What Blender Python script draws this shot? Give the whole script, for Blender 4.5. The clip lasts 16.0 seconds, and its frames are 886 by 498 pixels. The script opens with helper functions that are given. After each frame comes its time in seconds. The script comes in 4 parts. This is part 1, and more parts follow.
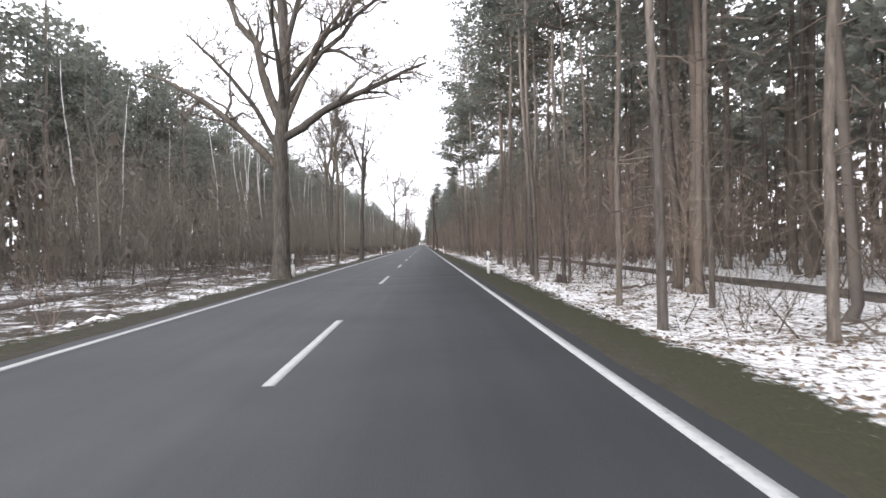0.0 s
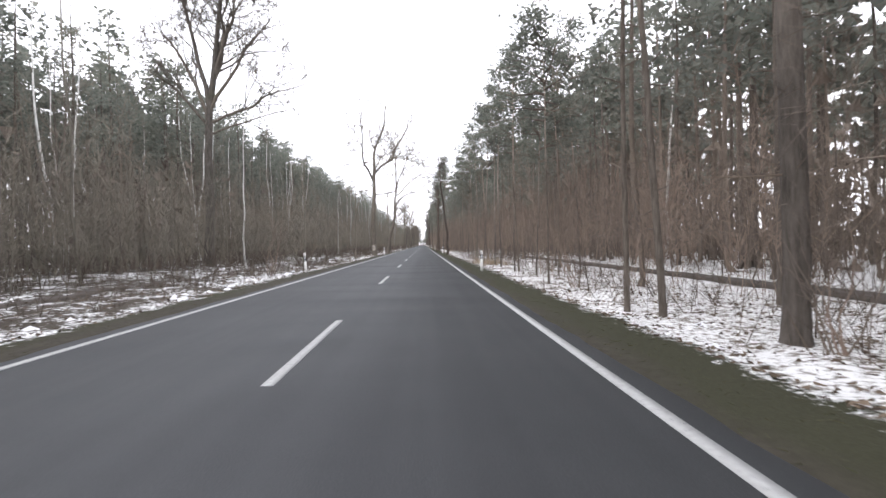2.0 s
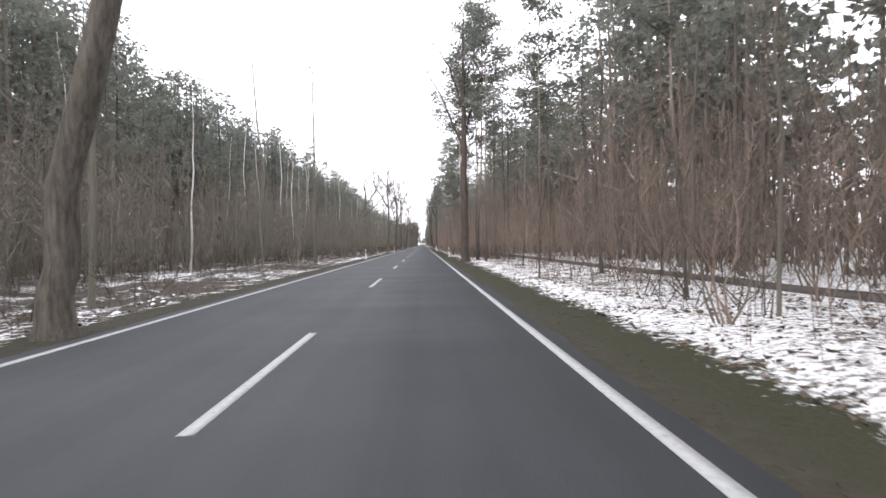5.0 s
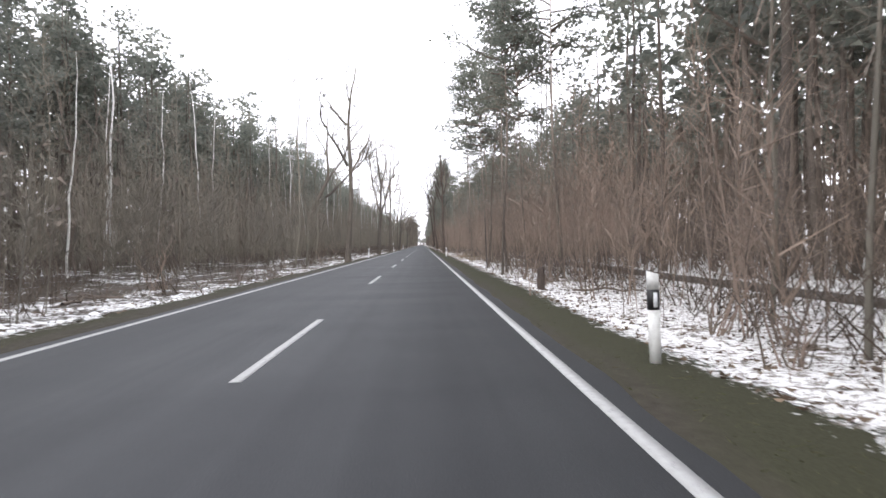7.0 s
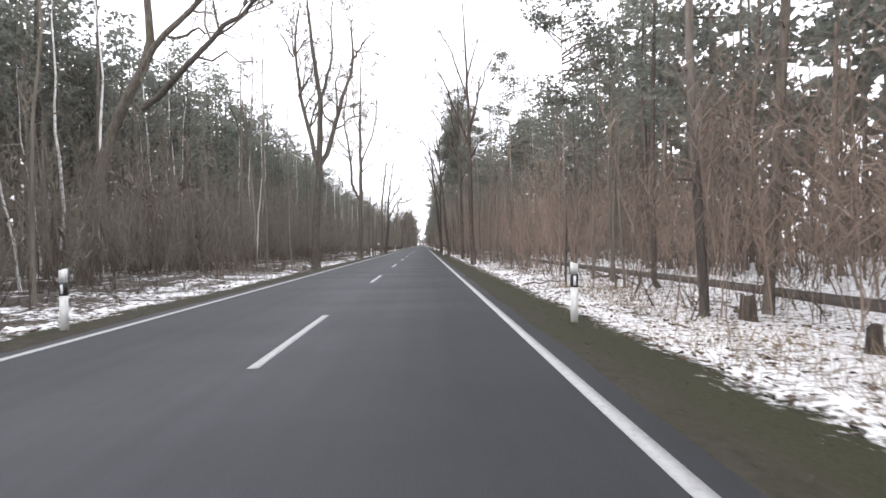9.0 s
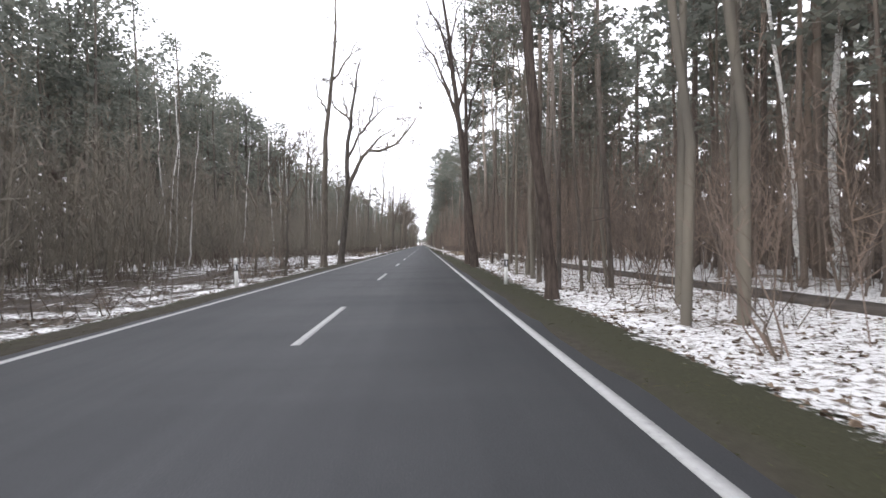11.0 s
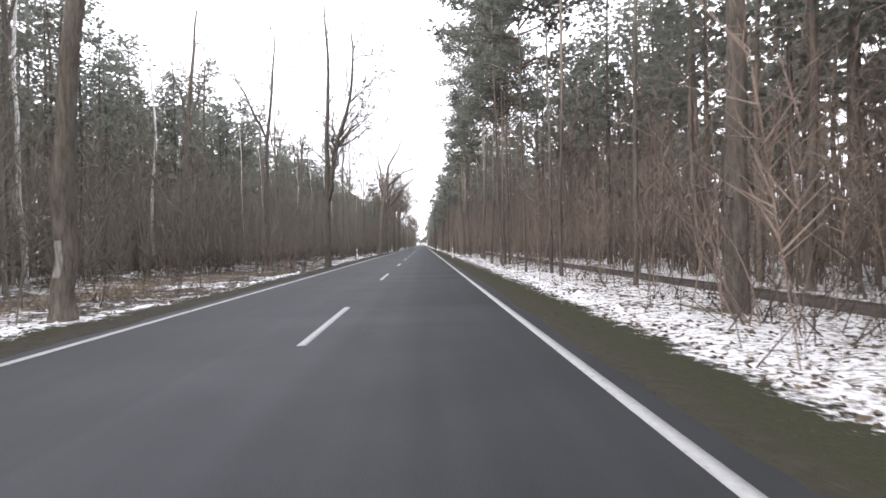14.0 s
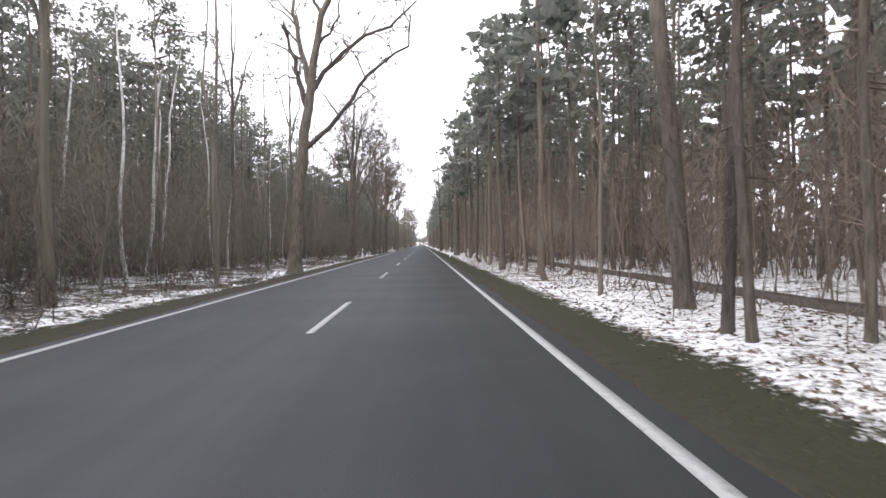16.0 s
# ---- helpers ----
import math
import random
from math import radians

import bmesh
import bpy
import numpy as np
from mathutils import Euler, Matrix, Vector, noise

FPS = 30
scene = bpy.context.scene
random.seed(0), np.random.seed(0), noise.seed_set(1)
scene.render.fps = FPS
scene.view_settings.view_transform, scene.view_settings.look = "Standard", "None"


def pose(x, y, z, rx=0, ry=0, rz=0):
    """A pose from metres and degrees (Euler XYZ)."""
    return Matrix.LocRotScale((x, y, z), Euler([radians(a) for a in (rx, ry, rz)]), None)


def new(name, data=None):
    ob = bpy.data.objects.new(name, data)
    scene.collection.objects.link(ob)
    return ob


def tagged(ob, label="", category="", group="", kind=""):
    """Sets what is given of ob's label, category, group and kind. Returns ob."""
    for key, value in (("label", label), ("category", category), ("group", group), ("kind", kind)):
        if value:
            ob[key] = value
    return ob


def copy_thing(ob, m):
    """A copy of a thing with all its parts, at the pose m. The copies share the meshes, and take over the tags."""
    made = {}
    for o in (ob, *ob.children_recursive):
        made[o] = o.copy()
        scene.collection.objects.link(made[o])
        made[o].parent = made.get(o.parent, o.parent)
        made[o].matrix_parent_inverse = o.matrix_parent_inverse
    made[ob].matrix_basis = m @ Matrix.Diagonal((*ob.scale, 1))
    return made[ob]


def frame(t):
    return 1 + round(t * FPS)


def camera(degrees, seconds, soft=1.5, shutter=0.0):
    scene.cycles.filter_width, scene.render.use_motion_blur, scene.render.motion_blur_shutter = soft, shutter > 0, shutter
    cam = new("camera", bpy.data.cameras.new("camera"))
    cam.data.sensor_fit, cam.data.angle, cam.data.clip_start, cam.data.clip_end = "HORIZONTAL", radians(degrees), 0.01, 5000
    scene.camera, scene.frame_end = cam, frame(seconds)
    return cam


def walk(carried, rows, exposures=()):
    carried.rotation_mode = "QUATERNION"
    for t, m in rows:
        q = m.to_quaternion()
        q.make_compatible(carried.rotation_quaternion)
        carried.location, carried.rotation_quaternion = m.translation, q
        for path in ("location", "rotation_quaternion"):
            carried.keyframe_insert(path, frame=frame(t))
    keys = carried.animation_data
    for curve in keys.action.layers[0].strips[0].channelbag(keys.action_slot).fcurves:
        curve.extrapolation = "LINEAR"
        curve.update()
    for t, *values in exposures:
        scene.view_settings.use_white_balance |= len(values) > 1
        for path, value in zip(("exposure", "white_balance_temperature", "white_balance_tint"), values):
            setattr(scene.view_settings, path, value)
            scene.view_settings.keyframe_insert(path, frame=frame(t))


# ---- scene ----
# The car's way: seconds, metres right of the centre line, metres along the road, lean.
EYE_HEIGHT, YAW, PITCH = 1.265, -2.217, -0.539
WAY = [
    (0.0, 1.444, 7.35, -1.16),
    (0.5, 1.437, 19.38, -1.11),
    (1.0, 1.451, 31.42, -1.08),
    (1.5, 1.439, 43.43, -1.13),
    (2.0, 1.450, 55.35, -1.10),
    (2.5, 1.465, 67.34, -1.20),
    (3.0, 1.485, 79.23, -1.18),
    (3.5, 1.514, 91.21, -1.11),
    (4.0, 1.555, 103.01, -1.21),
    (4.2, 1.569, 108.15, -1.32),
    (6.3, 1.780, 159.61, -1.32),
    (6.5, 1.788, 164.11, -1.31),
    (7.0, 1.794, 175.20, -1.05),
    (7.5, 1.757, 187.83, -1.02),
    (8.0, 1.775, 198.18, -1.06),
    (8.5, 1.786, 210.05, -1.00),
    (9.0, 1.806, 222.67, -1.04),
    (9.2, 1.788, 228.05, -1.00),
    (11.3, 1.631, 276.34, -0.99),
    (11.5, 1.606, 281.15, -1.05),
    (12.0, 1.586, 294.03, -1.10),
    (12.5, 1.568, 305.87, -1.03),
    (13.0, 1.569, 317.81, -1.13),
    (13.5, 1.555, 329.58, -0.91),
    (14.0, 1.583, 341.51, -1.07),
    (14.5, 1.610, 353.48, -1.00),
    (15.0, 1.624, 365.38, -0.98),
    (15.5, 1.634, 377.00, -0.86),
    (16.0, 1.667, 388.64, -0.81),
]
cam = camera(82.48, 16.0, soft=1.55, shutter=0.04)
walk(cam, [(t, pose(x, y, EYE_HEIGHT, 90 + PITCH, 0, YAW) @ pose(0, 0, 0, 0, 0, lean)) for t, x, y, lean in WAY],
     exposures=[(0.0, 1.06, 6330, 12), (4.2, 1.06, 6330, 12), (6.3, 1.12, 6330, 12), (9.0, 1.08, 6330, 12), (11.5, 0.99, 6330, 12.5), (12.5, 1.0, 6330, 13), (14.5, 1.17, 6330, 13.5), (15.5, 1.06, 6350, 14), (16.0, 1.06, 6360, 14)])

# ---- sky and sun: a closed, white winter overcast ----
SUN_UP, SUN_TURN = radians(28), radians(233)
world = bpy.data.worlds.new("overcast_sky")
scene.world = world
world.use_nodes = True
wn, wl = world.node_tree.nodes, world.node_tree.links
back = wn["Background"]
sky = wn.new("ShaderNodeTexSky")
sky.sky_type, sky.sun_disc, sky.sun_elevation, sky.sun_rotation = "NISHITA", False, SUN_UP, SUN_TURN
sky.dust_density, sky.air_density = 4.0, 1.0
cloud = wn.new("ShaderNodeMix")
cloud.data_type = "RGBA"
cloud.inputs["Factor"].default_value = 0.94
cloud.inputs["B"].default_value = (10.75, 10.8, 11.25, 1)
wl.new(sky.outputs["Color"], cloud.inputs["A"])
wl.new(cloud.outputs["Result"], back.inputs["Color"])
back.inputs["Strength"].default_value = 0.115
sun = new("sun", bpy.data.lights.new("sun", "SUN"))
sun.data.energy, sun.data.angle, sun.data.color = 1.2, radians(40), (1.0, 0.98, 0.955)
sun.matrix_world = pose(0, 0, 60, 90 - 28, 0, -53)


# ---- materials ----
def material(name, rough=0.9, spec=0.3):
    m = bpy.data.materials.new(name)
    m.use_nodes = True
    b = m.node_tree.nodes["Principled BSDF"]
    b.inputs["Roughness"].default_value = rough
    b.inputs["Specular IOR Level"].default_value = spec
    return m, m.node_tree, b


def node(tree, kind, **values):
    n = tree.nodes.new(kind)
    for key, value in values.items():
        n.inputs[key.replace("_", " ")].default_value = value
    return n


def noise_of(tree, coords, scale, detail=4.0, rough=0.6):
    n = node(tree, "ShaderNodeTexNoise", Scale=scale, Detail=detail, Roughness=rough)
    tree.links.new(coords, n.inputs["Vector"])
    return n.outputs["Fac"]


def ramp(tree, fac, stops):
    n = tree.nodes.new("ShaderNodeValToRGB")
    e = n.color_ramp.elements
    while len(e) < len(stops):
        e.new(0.5)
    for el, (at, c) in zip(e, stops):
        el.position, el.color = at, (*c, 1)
    tree.links.new(fac, n.inputs["Fac"])
    return n.outputs["Color"]


def mix(tree, fac, a, b, blend="MIX"):
    n = tree.nodes.new("ShaderNodeMix")
    n.data_type, n.blend_type = "RGBA", blend
    for value, key in ((fac, "Factor"), (a, "A"), (b, "B")):
        if isinstance(value, (float, int)):
            n.inputs[key].default_value = value
        elif isinstance(value, tuple):
            n.inputs[key].default_value = (*value, 1)
        else:
            tree.links.new(value, n.inputs[key])
    return n.outputs["Result"]


def calc(tree, op, a, b=0.0, clamp=False):
    n = tree.nodes.new("ShaderNodeMath")
    n.operation, n.use_clamp = op, clamp
    for value, i in ((a, 0), (b, 1)):
        if isinstance(value, (float, int)):
            n.inputs[i].default_value = value
        else:
            tree.links.new(value, n.inputs[i])
    return n.outputs[0]


def bump(tree, b, height, strength=0.5, distance=0.02):
    n = node(tree, "ShaderNodeBump", Strength=strength, Distance=distance)
    tree.links.new(height, n.inputs["Height"])
    tree.links.new(n.outputs["Normal"], b.inputs["Normal"])


def stretched(tree, scale, source="Object"):
    c = tree.nodes.new("ShaderNodeTexCoord")
    m = tree.nodes.new("ShaderNodeMapping")
    m.inputs["Scale"].default_value = scale
    tree.links.new(c.outputs[source], m.inputs["Vector"])
    return m.outputs["Vector"]


def position(tree):
    g = tree.nodes.new("ShaderNodeNewGeometry")
    return g.outputs["Position"]


def asphalt_material():
    m, t, b = material("asphalt", 0.82, 0.35)
    p = position(t)
    fine = noise_of(t, p, 90, 3, 0.7)
    wide = noise_of(t, p, 0.35, 5, 0.6)
    m1 = t.nodes.new("ShaderNodeMapping")
    m1.inputs["Scale"].default_value = (2.2, 0.04, 1)
    t.links.new(p, m1.inputs["Vector"])
    tracks = noise_of(t, m1.outputs["Vector"], 1.0, 2)
    c = ramp(t, fine, [(0.25, (0.028, 0.0295, 0.032)), (0.55, (0.052, 0.0545, 0.058)), (0.8, (0.098, 0.102, 0.105))])
    c = mix(t, 0.55, c, ramp(t, wide, [(0.3, (0.62, 0.62, 0.64)), (0.7, (1.15, 1.13, 1.13))]), "MULTIPLY")
    c = mix(t, 0.5, c, ramp(t, tracks, [(0.3, (0.72, 0.72, 0.74)), (0.7, (1.2, 1.2, 1.2))]), "MULTIPLY")
    t.links.new(c, b.inputs["Base Color"])
    bump(t, b, fine, 0.35, 0.006)
    return m


def line_material():
    m, t, b = material("road_paint", 0.7, 0.3)
    p = position(t)
    wear = noise_of(t, p, 14, 6, 0.75)
    c = ramp(t, wear, [(0.3, (0.16, 0.16, 0.16)), (0.42, (0.34, 0.34, 0.335)), (0.7, (0.42, 0.42, 0.415))])
    t.links.new(c, b.inputs["Base Color"])
    bump(t, b, noise_of(t, p, 120, 2), 0.3, 0.004)
    return m


def ground_material():
    """Grass verge beside the asphalt, then snow with leaf litter breaking through, then brown forest floor."""
    m, t, b = material("forest_ground", 0.95, 0.15)
    p = position(t)
    s = t.nodes.new("ShaderNodeSeparateXYZ")
    t.links.new(p, s.inputs[0])
    away = calc(t, "ABSOLUTE", s.outputs["X"])
    big = noise_of(t, p, 0.12, 4)
    mid = noise_of(t, p, 0.9, 5, 0.65)
    fine = noise_of(t, p, 7, 5, 0.7)
    grit = noise_of(t, p, 38, 4, 0.7)
    streak_map = t.nodes.new("ShaderNodeMapping")
    streak_map.inputs["Scale"].default_value = (1.2, 0.25, 1)
    t.links.new(p, streak_map.inputs["Vector"])
    streak = noise_of(t, streak_map.outputs["Vector"], 1.4, 4)
    # grass
    grass = ramp(t, grit, [(0.2, (0.021, 0.0205, 0.0125)), (0.5, (0.039, 0.039, 0.0235)), (0.8, (0.058, 0.056, 0.035))])
    earth = ramp(t, fine, [(0.3, (0.03, 0.026, 0.021)), (0.7, (0.062, 0.054, 0.044))])
    shoulder = calc(t, "SUBTRACT", calc(t, "MULTIPLY", streak, 1.6), calc(t, "MULTIPLY", calc(t, "SUBTRACT", away, 3.55), 0.95))
    lefty = calc(t, "MULTIPLY", calc(t, "LESS_THAN", s.outputs["X"], 0.0), 0.6)
    verge = mix(t, ramp(t, calc(t, "ADD", shoulder, lefty), [(0.38, (0, 0, 0)), (0.93, (0.85, 0.85, 0.85))]), grass, earth)
    # leaf litter and snow
    litter = ramp(t, grit, [(0.2, (0.04, 0.034, 0.027)), (0.45, (0.1, 0.08, 0.062)), (0.6, (0.24, 0.195, 0.15)), (0.8, (0.09, 0.072, 0.056))])
    humus = ramp(t, grit, [(0.25, (0.024, 0.021, 0.018)), (0.55, (0.06, 0.052, 0.043)), (0.75, (0.12, 0.1, 0.083))])
    snow = ramp(t, fine, [(0.2, (0.78, 0.775, 0.775)), (0.8, (0.88, 0.875, 0.875))])
    cover = calc(t, "ADD", calc(t, "MULTIPLY", mid, 0.75), calc(t, "MULTIPLY", fine, 0.7))
    cover = calc(t, "ADD", cover, calc(t, "MULTIPLY", grit, 0.35))
    cover = calc(t, "ADD", cover, calc(t, "MULTIPLY", calc(t, "SUBTRACT", big, 0.5), 0.5))
    left = calc(t, "MULTIPLY", calc(t, "SUBTRACT", -3.0, s.outputs["X"]), 0.5, True)
    left = calc(t, "MULTIPLY", left, calc(t, "SUBTRACT", 4.0, calc(t, "MULTIPLY", away, 0.1), True))
    glade = calc(t, "SUBTRACT", 1.0, calc(t, "MULTIPLY", calc(t, "ABSOLUTE", calc(t, "SUBTRACT", s.outputs["Y"], 325.0)), 0.04), True)
    def band(middle, half):
        return calc(t, "SUBTRACT", 1.0, calc(t, "MULTIPLY", calc(t, "ABSOLUTE", calc(t, "SUBTRACT", away, middle)), 1.0 / half), True)
    right = calc(t, "SUBTRACT", 1.0, left, True)
    cover = calc(t, "SUBTRACT", cover, calc(t, "MULTIPLY", left, 0.15))
    cover = calc(t, "ADD", cover, calc(t, "MULTIPLY", band(5.1, 0.7), 0.09))
    cover = calc(t, "SUBTRACT", cover, calc(t, "MULTIPLY", calc(t, "MULTIPLY", right, band(6.9, 1.5)), 0.02))
    cover = calc(t, "ADD", cover, calc(t, "MULTIPLY", calc(t, "MULTIPLY", left, glade), 0.22))
    open_snow = ramp(t, cover, [(0.78, (0, 0, 0)), (0.83, (1, 1, 1))])
    clump_map = t.nodes.new("ShaderNodeMapping")
    clump_map.inputs["Scale"].default_value = (1.0, 1.7, 1)
    clump_map.inputs["Rotation"].default_value = (0, 0, 0.5)
    t.links.new(p, clump_map.inputs["Vector"])
    clumps = ramp(t, noise_of(t, clump_map.outputs["Vector"], 6.5, 3, 0.75), [(0.5, (1, 1, 1)), (0.6, (0.12, 0.12, 0.12))])
    litter = mix(t, calc(t, "MULTIPLY", left, 0.85), litter, humus)
    forest = mix(t, mix(t, 1.0, open_snow, clumps, "MULTIPLY"), litter, snow)
    edge = calc(t, "ADD", calc(t, "SUBTRACT", away, 4.72), calc(t, "MULTIPLY", calc(t, "SUBTRACT", mid, 0.5), 1.1))
    edge = calc(t, "ADD", edge, calc(t, "MULTIPLY", calc(t, "SUBTRACT", fine, 0.5), 1.7))
    edge = calc(t, "MULTIPLY", edge, 5.0, True)
    c = mix(t, edge, verge, forest)
    t.links.new(c, b.inputs["Base Color"])
    relief = calc(t, "ADD", fine, calc(t, "MULTIPLY", grit, 0.6))
    bump(t, b, calc(t, "MULTIPLY", relief, calc(t, "ADD", calc(t, "MULTIPLY", edge, 0.75), 0.25)), 0.7, 0.06)
    return m


def path_material():
    m, t, b = material("path_asphalt", 0.9, 0.2)
    p = position(t)
    n = noise_of(t, p, 2.5, 6, 0.7)
    c = ramp(t, n, [(0.3, (0.055, 0.047, 0.042)), (0.6, (0.1, 0.086, 0.074)), (0.7, (0.14, 0.117, 0.098)), (0.78, (0.6, 0.6, 0.62))])
    t.links.new(c, b.inputs["Base Color"])
    bump(t, b, noise_of(t, p, 60, 3), 0.4, 0.01)
    return m


def bark_material(name, dark, light, upper=None, moss=0.0, ridges=7.0):
    m, t, b = material(name, 0.95, 0.1)
    v = stretched(t, (1, 1, 0.16))
    n = noise_of(t, v, ridges * 2, 5, 0.7)
    w = noise_of(t, stretched(t, (1, 1, 1)), 0.7, 4)
    c = ramp(t, n, [(0.3, dark), (0.7, light)])
    if upper:
        s = t.nodes.new("ShaderNodeSeparateXYZ")
        c0 = t.nodes.new("ShaderNodeTexCoord")
        t.links.new(c0.outputs["Object"], s.inputs[0])
        own = t.nodes.new("ShaderNodeObjectInfo")
        start = calc(t, "ADD", 1.8, calc(t, "MULTIPLY", own.outputs["Random"], 5.5))
        high = calc(t, "MULTIPLY", calc(t, "SUBTRACT", s.outputs["Z"], start), 0.25, True)
        high = calc(t, "MULTIPLY", high, calc(t, "ADD", w, 0.3), True)
        c = mix(t, high, c, ramp(t, n, [(0.3, tuple(k * 0.6 for k in upper)), (0.7, upper)]))
    if moss:
        c = mix(t, ramp(t, w, [(0.5, (0, 0, 0)), (0.72, (moss, moss, moss))]), c, (0.075, 0.085, 0.04))
    info = t.nodes.new("ShaderNodeObjectInfo")
    shade = ramp(t, info.outputs["Random"], [(0.0, (0.72, 0.72, 0.74)), (1.0, (1.25, 1.2, 1.15))])
    c = mix(t, 1.0, c, shade, "MULTIPLY")
    t.links.new(c, b.inputs["Base Color"])
    bump(t, b, n, 0.9, 0.04)
    return m


def birch_material():
    m, t, b = material("birch_bark", 0.8, 0.2)
    bands = noise_of(t, stretched(t, (2.5, 2.5, 9)), 1.6, 5, 0.75)
    fork = noise_of(t, stretched(t, (1, 1, 1)), 2.0, 3)
    c = ramp(t, bands, [(0.33, (0.05, 0.045, 0.04)), (0.39, (0.52, 0.51, 0.48)), (0.54, (0.74, 0.73, 0.7))])
    c = mix(t, ramp(t, fork, [(0.6, (0, 0, 0)), (0.8, (0.6, 0.6, 0.6))]), c, (0.25, 0.24, 0.22))
    t.links.new(c, b.inputs["Base Color"])
    bump(t, b, bands, 0.3, 0.01)
    return m


def island_material(name, tones, rough=0.9, clear=0.0):
    """Many small pieces, each with a tone of its own."""
    m, t, b = material(name, rough, 0.12)
    g = t.nodes.new("ShaderNodeNewGeometry")
    stops = [(i / max(1, len(tones) - 1), c) for i, c in enumerate(tones)]
    c = ramp(t, g.outputs["Random Per Island"], stops)
    patch = ramp(t, noise_of(t, g.outputs["Position"], 0.35, 3), [(0.3, (0.75, 0.75, 0.78)), (0.7, (1.25, 1.2, 1.15))])
    c = mix(t, 1.0, c, patch, "MULTIPLY")
    t.links.new(c, b.inputs["Base Color"])
    if clear:
        glow = t.nodes.new("ShaderNodeBsdfTranslucent")
        both = t.nodes.new("ShaderNodeMixShader")
        both.inputs[0].default_value = clear
        t.links.new(c, glow.inputs["Color"])
        t.links.new(b.outputs[0], both.inputs[1])
        t.links.new(glow.outputs[0], both.inputs[2])
        t.links.new(both.outputs[0], t.nodes["Material Output"].inputs["Surface"])
    return m


def plain_material(name, colour, rough=0.6, dirt=0.35, metal=0.0):
    m, t, b = material(name, rough, 0.4)
    n = noise_of(t, stretched(t, (1, 1, 0.6)), 9, 5, 0.7)
    c = mix(t, ramp(t, n, [(0.45, (0, 0, 0)), (0.75, (dirt, dirt, dirt))]), colour, (0.12, 0.1, 0.08))
    t.links.new(c, b.inputs["Base Color"])
    b.inputs["Metallic"].default_value = metal
    return m


ASPHALT, PAINT, GROUND, PATH = asphalt_material(), line_material(), ground_material(), path_material()
PINE_BARK = bark_material("pine_bark", (0.062, 0.055, 0.048), (0.17, 0.15, 0.132), upper=(0.5, 0.435, 0.375))
OAK_BARK = bark_material("oak_bark", (0.064, 0.058, 0.05), (0.215, 0.19, 0.165), moss=0.35)
YOUNG_BARK = bark_material("young_bark", (0.095, 0.085, 0.072), (0.205, 0.183, 0.155), moss=0.3, ridges=12.0)
DARK_BARK = bark_material("dark_bark", (0.045, 0.038, 0.034), (0.14, 0.115, 0.1))
BIRCH_BARK = birch_material()
NEEDLES = island_material("pine_needles", [(0.14, 0.156, 0.136), (0.18, 0.195, 0.17), (0.22, 0.231, 0.2), (0.16, 0.174, 0.153)], clear=0.55)
TWIGS = island_material("bare_twigs", [(0.14, 0.118, 0.099), (0.16, 0.134, 0.113), (0.173, 0.145, 0.122), (0.15, 0.125, 0.106)])
GREY_TWIGS = island_material("grey_twigs", [(0.168, 0.155, 0.13), (0.186, 0.172, 0.144), (0.2, 0.184, 0.153), (0.177, 0.163, 0.137)])
RED_TWIGS = island_material("russet_twigs", [(0.235, 0.187, 0.155), (0.268, 0.213, 0.176), (0.255, 0.202, 0.168), (0.23, 0.188, 0.156)])
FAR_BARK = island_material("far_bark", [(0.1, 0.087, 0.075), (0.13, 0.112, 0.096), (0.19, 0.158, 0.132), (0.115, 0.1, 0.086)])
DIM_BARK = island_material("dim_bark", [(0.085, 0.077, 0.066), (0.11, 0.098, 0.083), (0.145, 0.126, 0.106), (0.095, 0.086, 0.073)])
DARK_TWIGS = island_material("dark_stems", [(0.06, 0.05, 0.042), (0.09, 0.075, 0.062), (0.12, 0.1, 0.082), (0.075, 0.063, 0.052)])
LEAVES = island_material("fallen_leaves", [(0.05, 0.038, 0.029), (0.1, 0.077, 0.059), (0.19, 0.15, 0.113), (0.07, 0.054, 0.042)])
GRASS = island_material("verge_grass", [(0.064, 0.068, 0.035), (0.08, 0.083, 0.044), (0.105, 0.094, 0.06), (0.068, 0.069, 0.04)], clear=0.4)
DRY_GRASS = island_material("dry_grass", [(0.2, 0.16, 0.11), (0.32, 0.26, 0.185), (0.27, 0.215, 0.15), (0.18, 0.14, 0.1)])
POST_WHITE = plain_material("post_plastic_white", (0.78, 0.78, 0.76), 0.45, 0.4)
POST_BLACK = plain_material("post_plastic_black", (0.02, 0.02, 0.022), 0.45, 0.2)
REFLECTOR = plain_material("post_reflector", (0.75, 0.76, 0.78), 0.2, 0.05)
OLD_WOOD = plain_material("weathered_wood", (0.13, 0.105, 0.085), 0.9, 0.5)
BARE_WOOD = bark_material("bare_wood", (0.1, 0.085, 0.07), (0.66, 0.62, 0.56), ridges=12.0)
SNOW = plain_material("snow", (0.82, 0.82, 0.85), 0.9, 0.15)

# ---- mesh tools: every mesh is a pair of arrays, corners and triangles ----


